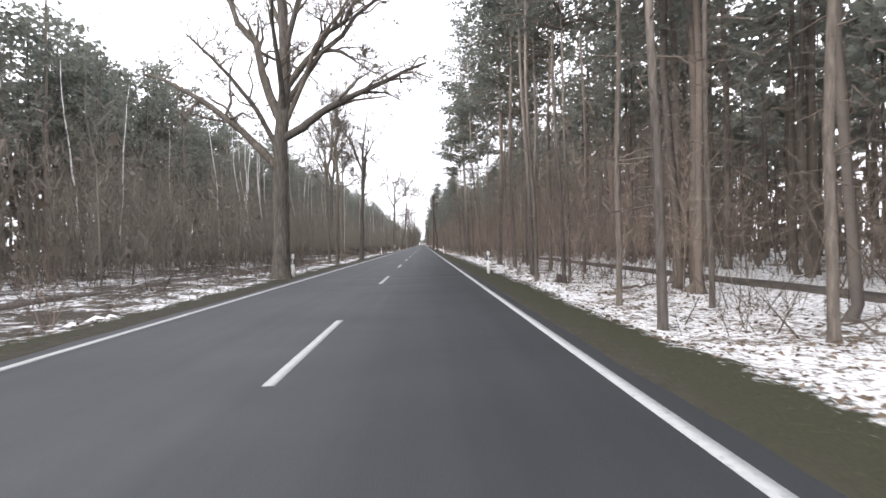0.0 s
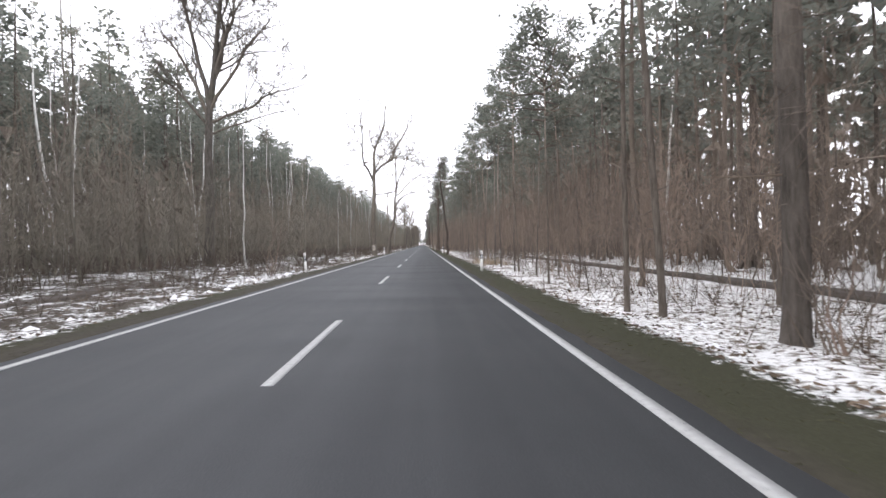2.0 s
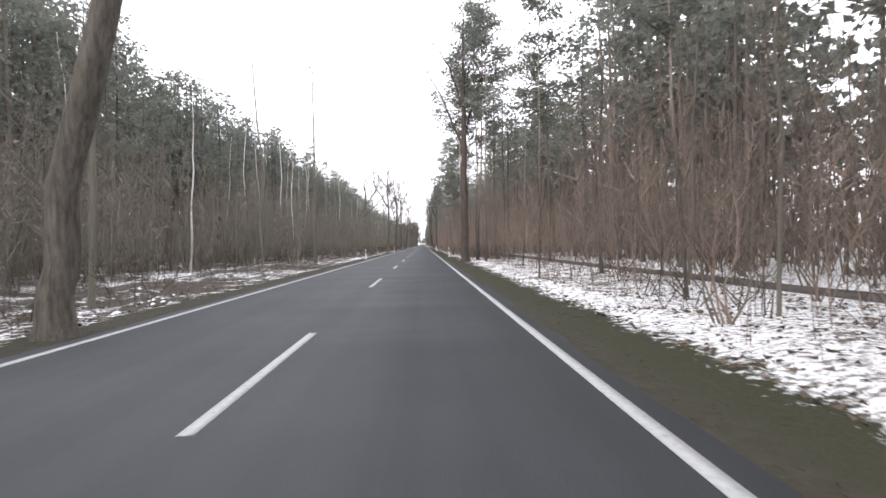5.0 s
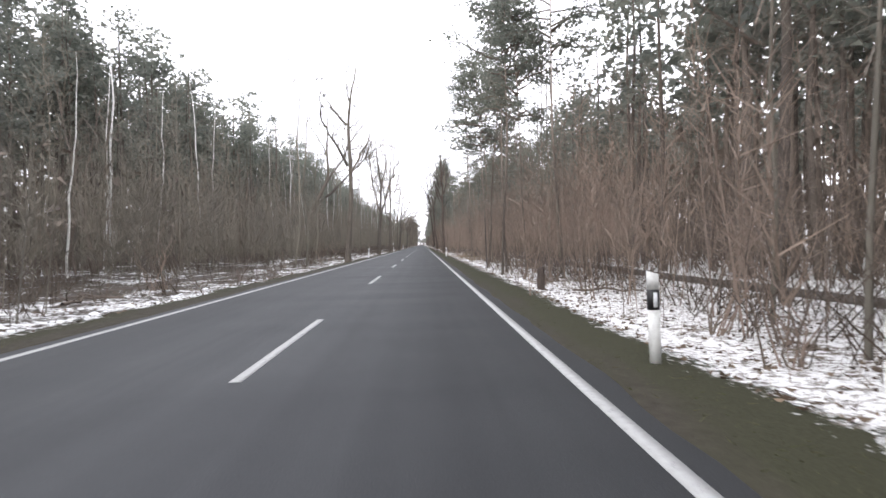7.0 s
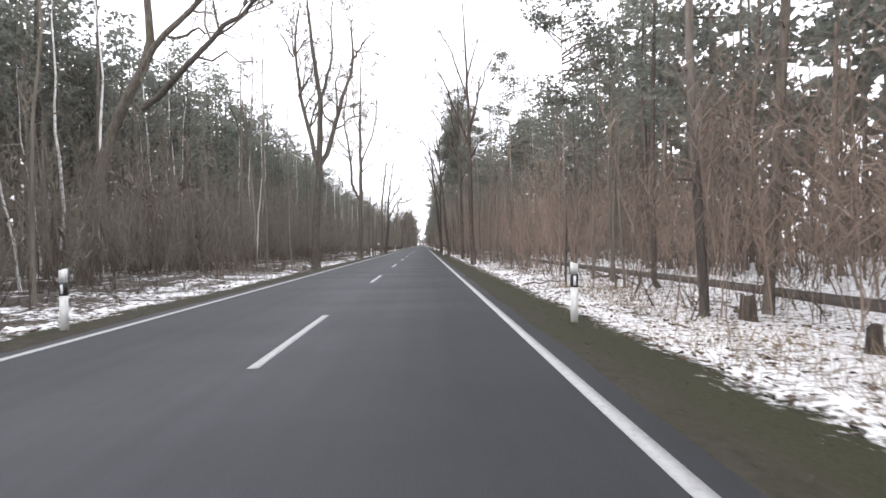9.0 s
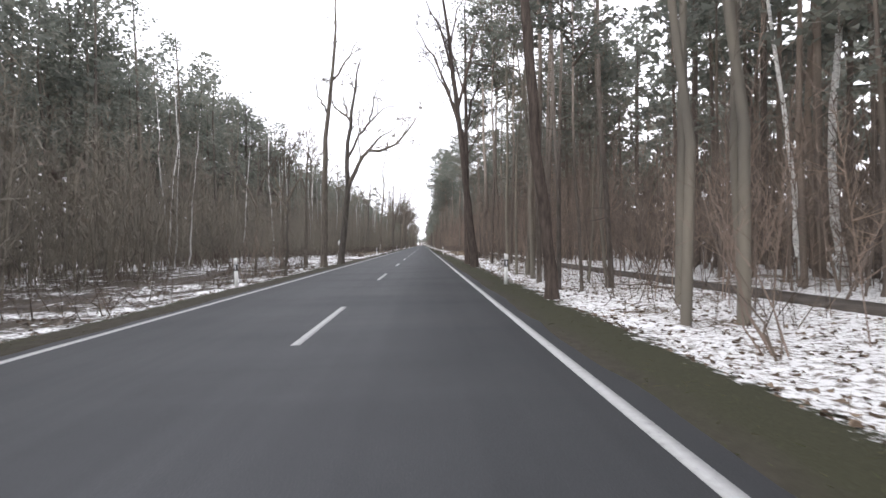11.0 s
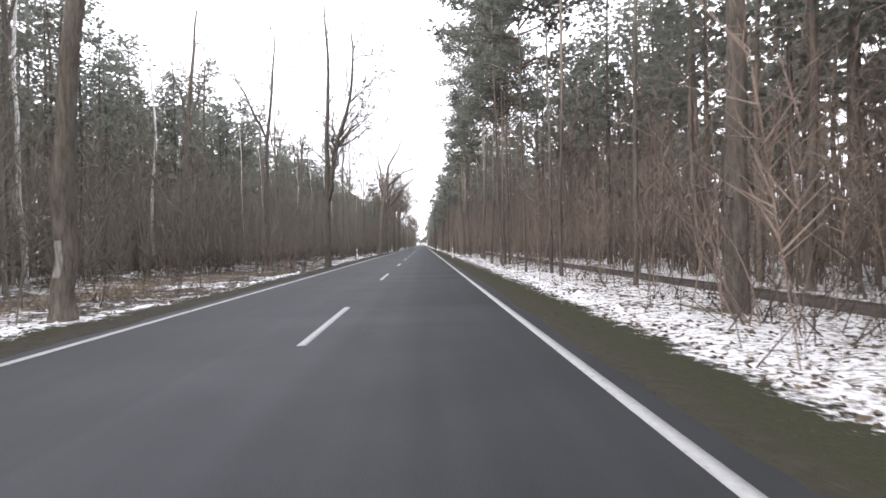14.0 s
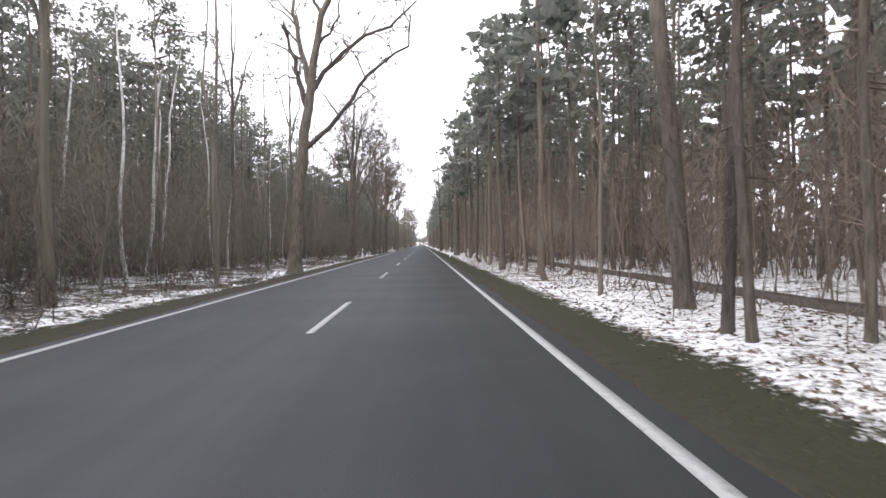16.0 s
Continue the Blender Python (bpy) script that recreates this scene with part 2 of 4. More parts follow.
def mesh_of(name, geo, mat, smooth=False):
    v, f = geo
    v, f = np.asarray(v, np.float32), np.asarray(f, np.int32)
    me = bpy.data.meshes.new(name)
    me.vertices.add(len(v))
    me.vertices.foreach_set("co", v.ravel())
    me.loops.add(f.size)
    me.loops.foreach_set("vertex_index", f.ravel())
    me.polygons.add(len(f))
    me.polygons.foreach_set("loop_start", np.arange(0, f.size, 3, dtype=np.int32))
    if smooth:
        me.polygons.foreach_set("use_smooth", np.ones(len(f), dtype=bool))
    me.update(calc_edges=True)
    me.materials.append(mat)
    return me


def join(parts):
    vs, fs, n = [], [], 0
    for v, f in parts:
        vs.append(v)
        fs.append(np.asarray(f) + n)
        n += len(v)
    return np.concatenate(vs), np.concatenate(fs)


def part(name, geo, mat, parent, label="", smooth=False):
    ob = new(name, mesh_of(name, geo, mat, smooth))
    ob.parent = parent
    return tagged(ob, label=label)


def tube(path, radii, k=8, cap=True):
    """A round limb along a path."""
    path, radii = np.asarray(path, float), np.asarray(radii, float)
    n = len(path)
    d = np.gradient(path, axis=0)
    d /= np.linalg.norm(d, axis=1)[:, None] + 1e-9
    ref = np.array([0.0, 1.0, 0.0]) if abs(d[:, 1]).mean() < 0.8 else np.array([1.0, 0, 0])
    a = np.cross(d, ref)
    a /= np.linalg.norm(a, axis=1)[:, None] + 1e-9
    b = np.cross(d, a)
    ang = np.arange(k) * 2 * math.pi / k
    ring = path[:, None] + radii[:, None, None] * (np.cos(ang)[None, :, None] * a[:, None] + np.sin(ang)[None, :, None] * b[:, None])
    v = ring.reshape(-1, 3)
    i, j = np.meshgrid(np.arange(n - 1), np.arange(k), indexing="ij")
    p0, p1 = i * k + j, i * k + (j + 1) % k
    f = np.concatenate([np.stack([p0, p1, p1 + k], -1).reshape(-1, 3), np.stack([p0, p1 + k, p0 + k], -1).reshape(-1, 3)])
    if cap:
        v = np.concatenate([v, path[-1:]])
        top = (n - 1) * k + np.arange(k)
        f = np.concatenate([f, np.stack([top, (n - 1) * k + (np.arange(k) + 1) % k, np.full(k, n * k)], -1)])
    return v, f


def blades(base, tip, width, r):
    """Slender tapering twigs or blades, one triangle each, from base to tip."""
    base, tip = np.asarray(base, float), np.asarray(tip, float)
    side = np.cross(tip - base, r.normal(size=base.shape))
    side /= np.linalg.norm(side, axis=1)[:, None] + 1e-9
    w = (np.asarray(width) * 0.5)
    w = w[:, None] if np.ndim(w) else w
    v = np.stack([base - side * w, base + side * w, tip], 1).reshape(-1, 3)
    return v, np.arange(len(v)).reshape(-1, 3)


def flakes(centre, size, r, flat=0.6):
    """Small tilted pieces, one triangle each, round the centres."""
    n = len(centre)
    a = r.normal(size=(n, 3))
    a /= np.linalg.norm(a, axis=1)[:, None]
    b = np.cross(a, r.normal(size=(n, 3)))
    b /= np.linalg.norm(b, axis=1)[:, None]
    a[:, 2] *= flat
    b[:, 2] *= flat
    s = np.asarray(size).reshape(-1, 1)
    v = np.stack([centre - a * s * 0.6 - b * s * 0.35, centre + a * s * 0.6 - b * s * 0.2, centre + b * s * 0.6], 1).reshape(-1, 3)
    return v, np.arange(len(v)).reshape(-1, 3)


def bend(start, end, r, n=6, sag=0.0, wobble=0.05):
    """A wandering line from start to end."""
    start, end = np.asarray(start, float), np.asarray(end, float)
    t = np.linspace(0, 1, n)[:, None]
    length = np.linalg.norm(end - start)
    w = r.normal(size=(n, 3)) * wobble * length * np.sin(math.pi * t)
    p = start + (end - start) * t + w
    p[:, 2] += sag * length * (np.sin(math.pi * t[:, 0]))
    return p


def scattered(template, places, r, low=0.8, high=1.2):
    """Copies of one template, turned and scaled, at places, as one pair of arrays."""
    v, f = template
    n = len(places)
    a, s = r.uniform(0, 2 * math.pi, n), r.uniform(low, high, n)
    c, si = np.cos(a) * s, np.sin(a) * s
    x = v[None, :, 0] * c[:, None] - v[None, :, 1] * si[:, None] + places[:, 0:1]
    y = v[None, :, 0] * si[:, None] + v[None, :, 1] * c[:, None] + places[:, 1:2]
    z = v[None, :, 2] * s[:, None] + places[:, 2:3]
    vv = np.stack([x, y, z], -1).reshape(-1, 3)
    ff = (f[None] + (np.arange(n) * len(v))[:, None, None]).reshape(-1, 3)
    return vv, ff


def lattice(x, y, seed):
    """Smooth value noise, 0 to 1."""
    xi, yi = np.floor(x).astype(np.int64), np.floor(y).astype(np.int64)
    xf, yf = x - xi, y - yi
    xf, yf = xf * xf * (3 - 2 * xf), yf * yf * (3 - 2 * yf)

    def h(i, j):
        k = (i * 374761393 + j * 668265263 + seed * 982451653) & 0x7FFFFFFF
        k = ((k ^ (k >> 13)) * 1274126177) & 0x7FFFFFFF
        return (k & 0xFFFF) / 65535.0
    a = h(xi, yi) * (1 - xf) + h(xi + 1, yi) * xf
    b = h(xi, yi + 1) * (1 - xf) + h(xi + 1, yi + 1) * xf
    return a * (1 - yf) + b * yf


ROAD_HALF = 3.46


def bike_path_middle(y):
    return np.interp(np.asarray(y, float), [0, 110, 230, 310, 400], [11.6, 11.5, 10.9, 9.8, 10.1])


def ground_height(x, y):
    """Verge falls gently from the asphalt, then a lumpy forest floor."""
    x, y = np.asarray(x, float), np.asarray(y, float)
    a = np.abs(x)
    z = -0.03 - 0.07 * np.clip((a - ROAD_HALF) / 1.6, 0, 1)
    rough = np.clip((a - 4.3) / 1.2, 0, 1)
    z = z + rough * (0.16 * (lattice(x * 0.9, y * 0.9, 1) - 0.5) + 0.07 * (lattice(x * 3, y * 3, 2) - 0.5) + 0.3 * (lattice(x * 0.12, y * 0.12, 3) - 0.5))
    flat = np.clip(1.6 - np.abs(x - bike_path_middle(y)) * 0.8, 0, 1)
    z = z * (1 - flat) + flat * -0.12
    z = np.where(a < ROAD_HALF, -0.12, z)
    return z


def left_front(y):
    """How far off the road's middle the tall wood begins, beyond its belt of saplings."""
    return np.interp(np.asarray(y, float), [0, 100, 150, 200, 240, 280, 340, 360, 410, 470, 560], [27, 26.5, 25, 24.5, 24, 21, 20, 19, 17, 13.5, 10])


# ---- ground: one sheet out to the horizon ----
def ground_sheet():
    near = np.concatenate([[3.3, 3.47], np.arange(3.75, 10.6, 0.33), [11.1, 11.7, 12.4, 13.2, 14.5, 16, 18, 21, 25, 30, 38, 50, 80, 160, 500, 1500]])
    xs = np.concatenate([-near[::-1], near])
    ys = np.concatenate([[-1500, -400, -120, -50], np.arange(-20, 470, 0.75), np.arange(470, 700, 2.5), [720, 800, 1000, 1500, 3000]])
    gx, gy = np.meshgrid(xs, ys)
    v = np.stack([gx, gy, ground_height(gx, gy)], -1).reshape(-1, 3)
    n = len(xs)
    i, j = np.meshgrid(np.arange(len(ys) - 1), np.arange(n - 1), indexing="ij")
    p = (i * n + j).reshape(-1)
    return v, np.concatenate([np.stack([p, p + 1, p + n + 1], -1), np.stack([p, p + n + 1, p + n], -1)])


ground = new("ground", mesh_of("ground", ground_sheet(), GROUND, True))
tagged(ground, "forest floor of patchy snow, leaf litter and grass verge", "ground", kind="structure")


def strip(left, right, ys, z_of, thick=0.05):
    """A slab that follows the road: its two edges by functions of y."""
    ys = np.asarray(ys, float)
    l, r = left(ys), right(ys)
    zl, zr = z_of(l, ys), z_of(r, ys)
    n = len(ys)
    v = np.concatenate([np.stack([l, ys, zl], -1), np.stack([r, ys, zr], -1),
                        np.stack([l, ys, zl - thick], -1), np.stack([r, ys, zr - thick], -1)])
    i = np.arange(n - 1)
    quads = []
    for a, b in ((0, 1), (2, 0), (1, 3)):
        quads += [np.stack([a * n + i, b * n + i, b * n + i + 1], -1), np.stack([a * n + i, b * n + i + 1, a * n + i + 1], -1)]
    return v, np.concatenate(quads)


def ragged(base, seed, amount):
    return lambda y: base + amount * (lattice(y * 0.8, y * 0 + seed, seed) - 0.5) + amount * 0.6 * (lattice(y * 3.1, y * 0, seed + 5) - 0.5)


road_ys = np.concatenate([np.arange(-60, 470, 0.5), np.arange(470, 2600, 20)])
road = new("road", mesh_of("road", strip(ragged(-3.46, 3, 0.1), ragged(3.46, 4, 0.1), road_ys, lambda x, y: 0 * y, 0.16), ASPHALT))
tagged(road, "straight two-lane country road of dark grey asphalt", "road", kind="structure")


def marking(x, y0, y1, half):
    ys = np.linspace(y0, y1, max(2, int((y1 - y0) / 25) + 1))
    return strip(lambda y: 0 * y + x - half, lambda y: 0 * y + x + half, ys, lambda a, b: 0 * b + 0.005, 0.004)


for x in (-3.17, 3.17):
    part("edge_line", marking(x, -60, 2500, 0.066), PAINT, road, "white painted edge line")
dash_mesh = mesh_of("lane_dash", marking(0, 0, 4.0, 0.06), PAINT)
for k in range(-3, 70):
    dash = new("lane_dash", dash_mesh)
    dash.location = (0, 12.0 * k, 0)
    dash.parent = road

path_ys = np.arange(-60, 700, 1.0)
bike_path = new("bike_path", mesh_of("bike_path", strip(
    lambda y: bike_path_middle(y) - 0.68 + 0.25 * (lattice(y * 0.4, y * 0, 31) - 0.5),
    lambda y: bike_path_middle(y) + 0.68 + 0.25 * (lattice(y * 0.4, y * 0, 32) - 0.5),
    path_ys, lambda x, y: 0 * y - 0.085, 0.08), PATH))
tagged(bike_path, "narrow dark asphalt path cleared of snow between the trees", "path", kind="structure")
trail = new("forest_trail", mesh_of("forest_trail", strip(
    lambda y: -9.6 + 0.5 * (lattice(y * 0.1, y * 0, 41) - 0.5), lambda y: -8.9 + 0.5 * (lattice(y * 0.1, y * 0, 41) - 0.5) + 0.2 * lattice(y, y * 0, 43),
    np.arange(-40, 300, 0.8), lambda x, y: ground_height(x * 0 - 9.25, y) + 0.03, 0.1), PATH))
tagged(trail, "narrow dark trodden trail with snow along its edges", "trail", kind="structure")


# ---- side tracks that meet the road ----
def side_track(x0, x1, y0, y1, half0, half1):
    n = 26
    t = np.linspace(0, 1, n)
    x = x0 + (x1 - x0) * t
    mid = y0 + (y1 - y0) * t
    half = half1 + (half0 - half1) * np.exp(-np.abs(x - x0) * 0.9)
    rag = 0.3 * (lattice(t * 25, t * 0, 51) - 0.5)
    z = np.where(np.abs(x) < 4.0, -0.012, np.maximum(ground_height(x, mid), -0.12) + 0.035)
    lo, hi = np.stack([x, mid - half + rag, z], -1), np.stack([x, mid + half + rag, z], -1)
    v = np.concatenate([lo, hi, lo - (0, 0, 0.15), hi - (0, 0, 0.15)])
    i = np.arange(n - 1)
    f = []
    for a, b in ((0, 1), (2, 0), (1, 3)):
        f += [np.stack([a * n + i, b * n + i, b * n + i + 1], -1), np.stack([a * n + i, b * n + i + 1, a * n + i + 1], -1)]
    ob = new("side_track", mesh_of("side_track", (v, np.concatenate(f)), PATH))
    return tagged(ob, "muddy dark forest track between snow banks joining the road", "track", kind="structure")


side_track(-3.4, -40, 318.8, 318.2, 2.6, 0.55)
side_track(3.4, 9.1, 328.2, 325.2, 2.9, 0.7)


# ---- trees ----
def at(x, y, turn=0.0, scale=1.0, lean_x=0.0, lean_y=0.0):
    z = float(ground_height(np.array([x]), np.array([y]))[0]) - 0.06
    return Matrix.Translation((x, y, z)) @ pose(0, 0, 0, lean_y, lean_x, 0) @ pose(0, 0, 0, 0, 0, turn) @ Matrix.Scale(scale, 4)


def pine_parts(r, height, radius, crown_from=0.5, boughs=28, clumps=5, needles=23, sway=0.25):
    """Scots pine: straight trunk, dead stubs below, layered crown of needle tufts above."""
    zs = np.array([0, 0.15, 0.5, 1.2, 3, 5, 7.5, 10, 12.5, height * 0.88, height])
    zs = zs[zs <= height]
    wob = np.cumsum(r.normal(size=(len(zs), 2)) * sway * 0.22, axis=0)
    wob -= wob[0]
    wob *= np.clip(zs / 6, 0, 1)[:, None]
    path = np.stack([wob[:, 0], wob[:, 1], zs], -1)
    rad = radius * (1 - 0.82 * (zs / height) ** 1.1)
    rad[0] *= 1.3
    rad[1] *= 1.1
    trunk = tube(path, rad, 10)

    def on(z):
        return np.array([np.interp(z, zs, path[:, 0]), np.interp(z, zs, path[:, 1]), z])
    limbs, tufts = [], []
    low = height * crown_from
    for i in range(boughs):
        u = (i + r.uniform(0, 1)) / boughs
        z = low + (height * 0.985 - low) * u
        a = r.uniform(0, 2 * math.pi)
        length = (2.6 * (1 - u) ** 0.7 + 0.7) * r.uniform(0.55, 1.15) * (0.6 if u < 0.12 else 1)
        end = on(z) + np.array([math.cos(a) * length, math.sin(a) * length, length * r.uniform(-0.05, 0.45) + 0.3 * u])
        p = bend(on(z), end, r, 4, 0.08, 0.05)
        limbs.append(tube(p, np.linspace(0.05, 0.015, 4) * (1.3 - 0.6 * u), 4, False))
        for j in range(clumps):
            w = r.uniform(0.4, 1.05)
            c = on(z) * (1 - w) + end * w + r.normal(size=3) * (0.26, 0.26, 0.14)
            pts = c + r.normal(size=(needles, 3)) * (0.3, 0.3, 0.15)
            tufts.append(flakes(pts, r.uniform(0.09, 0.24, needles), r, 0.75))
    for i in range(16):
        z = r.uniform(1.8, low + 1.0)
        a, length = r.uniform(0, 2 * math.pi), r.uniform(0.25, 1.2)
        end = on(z) + np.array([math.cos(a) * length, math.sin(a) * length, r.uniform(-0.25, 0.25)])
        limbs.append(tube(bend(on(z), end, r, 3, 0, 0.06), [0.022, 0.014, 0.004], 3, False))
    n = 600
    z = r.uniform(1.4, low + 1.5, n)
    a, out = r.uniform(0, 2 * math.pi, n), r.uniform(0.1, 1.7, n)
    b = np.stack([np.cos(a) * out, np.sin(a) * out, z], -1)
    e = b + np.stack([np.cos(a + r.normal(size=n) * 0.9), np.sin(a + r.normal(size=n) * 0.9), r.normal(size=n) * 0.5], -1) * r.uniform(0.3, 1.1, n)[:, None]
    limbs.append(blades(b, e, 0.009, r))
    return trunk, join(limbs), join(tufts)


def pine_tree(r, height, radius, m, label, **how):
    trunk, limbs, tufts = pine_parts(r, height, radius, **how)
    tree = new("pine_tree")
    tree.matrix_basis = m
    tagged(tree, label, "tree", "pines along the road")
    part("trunk", trunk, PINE_BARK, tree, smooth=True)
    tagged(part("brushwood", limbs, TWIGS, tree), kind="stuff")
    part("crown", tufts, NEEDLES, tree, "dark green needle crown")
    return tree


def sprays(r, path, radius, depth, out, twigs, length, spread=0.75):
    """Side branches of a limb, forking down to twigs."""
    n = len(path)
    kids = max(2, int(length * (1.9 if depth else 3.0)))
    for i in range(kids):
        u = r.uniform(0.3, 1.0) if depth < 2 else r.uniform(0.2, 1.0)
        k = u * (n - 1)
        a = min(int(k), n - 2)
        base = path[a] + (path[a + 1] - path[a]) * (k - a)
        d = path[min(a + 1, n - 1)] - path[a]
        d = d / (np.linalg.norm(d) + 1e-9)
        d = d + r.normal(size=3) * spread + np.array([0, 0, 0.18])
        d /= np.linalg.norm(d)
        ln = length * r.uniform(0.3, 0.62) * (1.15 - 0.5 * u)
        if depth == 0 or ln < 0.5:
            end = base + d * max(ln, 0.35)
            twigs.append((base, end, max(0.008, radius * 0.3)))
            continue
        p = bend(base, base + d * ln, r, 5, 0.06, 0.045)
        rr = max(0.008, radius * (1 - 0.6 * u) * 0.5)
        out.append(tube(p, np.linspace(rr, rr * 0.3, 5), 5 if rr > 0.03 else 3, False))
        sprays(r, p, rr, depth - 1, out, twigs, ln, spread)


def bare_tree(name, label, x, y, radius, stem, limbs, seed, mat=OAK_BARK, depth=3, fine=1.0, scar=None, group="avenue trees"):
    """A leafless broad-leaved tree: stem is a list of (x offset, y offset, height); limbs a list of (height, x, y, rise, radius),
    or of (radius, (x offset, height), (x offset, height), ...) for a limb that turns."""
    r = np.random.default_rng(seed)
    pts = np.array(stem, float)
    zz = np.linspace(0, pts[-1, 2], 16)
    path = np.stack([np.interp(zz, pts[:, 2], pts[:, 0]), np.interp(zz, pts[:, 2], pts[:, 1]), zz], -1)
    path[1:, :2] += r.normal(size=(15, 2)) * 0.035
    rad = radius * (1 - 0.8 * (zz / zz[-1]) ** 1.25)
    rad[0] *= 1.45
    zfoot = np.array([0.25, 0.7])
    path = np.concatenate([path[:1], np.stack([path[0, 0] + 0 * zfoot, path[0, 1] + 0 * zfoot, zfoot], -1), path[1:]])
    rad = np.concatenate([rad[:1], [radius * 1.18, radius * 1.03], rad[1:]])
    tree = new(name)
    tree.matrix_basis = at(x, y)
    tagged(tree, label, "tree", group)
    part("trunk", tube(path, rad, 12), mat, tree, smooth=True)
    boughs, twigs = [], []
    for limb in limbs:
        if isinstance(limb[1], tuple):
            rr, line = limb[0], np.array(limb[1:], float)
            run = np.concatenate([[0], np.cumsum(np.linalg.norm(np.diff(line, axis=0), axis=1))])
            u = np.linspace(0, run[-1], 12)
            deep = np.cumsum(r.normal(size=12)) * 0.05 * run[-1] / 3
            p = np.stack([np.interp(u, run, line[:, 0]), deep - deep[0], np.interp(u, run, line[:, 1])], -1)
            p[1:] += r.normal(size=(11, 3)) * 0.05
            part("limb", tube(p, np.linspace(rr, rr * 0.3, 12), 8, False), mat, tree, smooth=True)
            sprays(r, p, rr, depth - 1, boughs, twigs, float(run[-1]) * fine)
            continue
        h, dx, dy, rise, rr = limb
        rr = rr * 1.25
        base = np.array([np.interp(h, path[:, 2], path[:, 0]), np.interp(h, path[:, 2], path[:, 1]), h])
        p = bend(base, base + np.array([dx, dy, rise]), r, 8, 0.09 if rise > 0.5 * abs(dx) else 0.03, 0.014)
        ln = float(np.linalg.norm([dx, dy, rise]))
        part("limb", tube(p, np.linspace(rr, rr * 0.25, 8), 8, False), mat, tree, smooth=True)
        sprays(r, p, rr, depth - 1, boughs, twigs, ln * fine)
    sprays(r, path[9:], radius * 0.3, depth - 1, boughs, twigs, pts[-1, 2] * 0.3 * fine)
    n = len(twigs)
    b, e = np.array([t[0] for t in twigs]), np.array([t[1] for t in twigs])
    mid = b + (e - b) * 0.55 + r.normal(size=(n, 3)) * 0.06
    w = np.array([t[2] for t in twigs])
    k = 8
    b2 = np.repeat(mid, k, 0)
    e2 = b2 + np.repeat((e - b) * 0.5, k, 0) + r.normal(size=(n * k, 3)) * 0.3
    geo = join([blades(b, e, w * 2.2, r), blades(b2, e2, 0.034, r)])
    part("crown", join(boughs + [geo]), mat, tree, "bare spreading twigs")
    if scar:
        z0, z1, a0, a1 = scar
        zs, angs = np.linspace(z0, z1, 7), np.linspace(radians(a0), radians(a1), 7)
        v = []
        for z in zs:
            c = np.array([np.interp(z, path[:, 2], path[:, 0]), np.interp(z, path[:, 2], path[:, 1])])
            q = np.interp(z, path[:, 2], rad) + 0.012
            v += [(c[0] + q * math.cos(a), c[1] + q * math.sin(a), z) for a in angs + r.normal() * 0.06]
        i, j = np.meshgrid(np.arange(6), np.arange(6), indexing="ij")
        p0 = (i * 7 + j).reshape(-1)
        part("bark_scar", (np.array(v), np.concatenate([np.stack([p0, p0 + 1, p0 + 8], -1), np.stack([p0, p0 + 8, p0 + 7], -1)])), BARE_WOOD, tree, "pale stripped bark patch")
    return tree


def straight(h, lean=0.0, back=0.0):
    return [(0, 0, 0), (lean * 0.4, back * 0.4, h * 0.45), (lean, back, h)]


OAK = "tall leafless oak with spreading limbs on the grass verge"
bare_tree("oak_tree", "thick old leafless oak with wide low limbs over the road", -4.6, 29.0, 0.36,
          [(0, 0, 0), (0.05, 0, 3), (0.1, 0, 6), (0.4, 0, 9), (0.2, 0, 13), (0.5, 0.3, 18)],
          [(4.6, -6.0, 0.8, 4.4, 0.15), (5.9, 6.2, -0.6, 3.0, 0.16), (6.6, -3.0, 0.5, 6.5, 0.17), (8.0, 4.2, 0.5, 4.6, 0.13),
           (9.2, 1.6, -0.5, 5.5, 0.12), (8.6, -0.5, 2.5, 5, 0.1), (6.9, 0.5, -3.2, 4, 0.11), (10.5, -2.6, 0.4, 4.5, 0.09), (7.3, 5.6, 0.3, 5.8, 0.12), (6.2, 3.6, -0.4, 6.4, 0.1), (5.4, -3.6, -0.5, 4.8, 0.1)], 11, fine=0.72)
bare_tree("oak_tree", OAK, -4.5, 56.1, 0.21, [(0, 0, 0), (0.1, 0, 4), (0.3, 0, 7), (0.3, 0, 10.5), (1.0, 0, 15)],
          [(8.5, -2.3, 0.4, 4.6, 0.09), (6.2, 0.8, -0.3, 5.5, 0.12), (5.2, -1.2, 0.8, 2.6, 0.05), (6.0, 2.0, 0.8, 1.3, 0.05), (7.4, -1.6, -0.6, 1.8, 0.05), (9.5, 2.0, 0, 2.8, 0.06)], 12)
bare_tree("oak_tree", "slender leafless oak that forks high above the verge", -6.0, 47.6, 0.13, straight(12, -0.3), [(6.2, 1.1, 0, 6.5, 0.1), (7.5, -1.3, 0.4, 3, 0.05)], 13, mat=YOUNG_BARK)
bare_tree("oak_tree", "dark slender leafless tree at the roadside", -4.6, 43.1, 0.13, straight(13, 0.2), [(7, -1.6, 0.3, 4.5, 0.06), (8.5, 1.2, 0, 3.5, 0.05)], 14, mat=YOUNG_BARK)
bare_tree("oak_tree", "dark slender leafless tree at the roadside", -6.1, 54.5, 0.13, straight(13, 0.3), [(6.5, -1.6, 0.3, 5, 0.07), (8, 1.6, 0, 3.5, 0.05)], 15, mat=YOUNG_BARK)
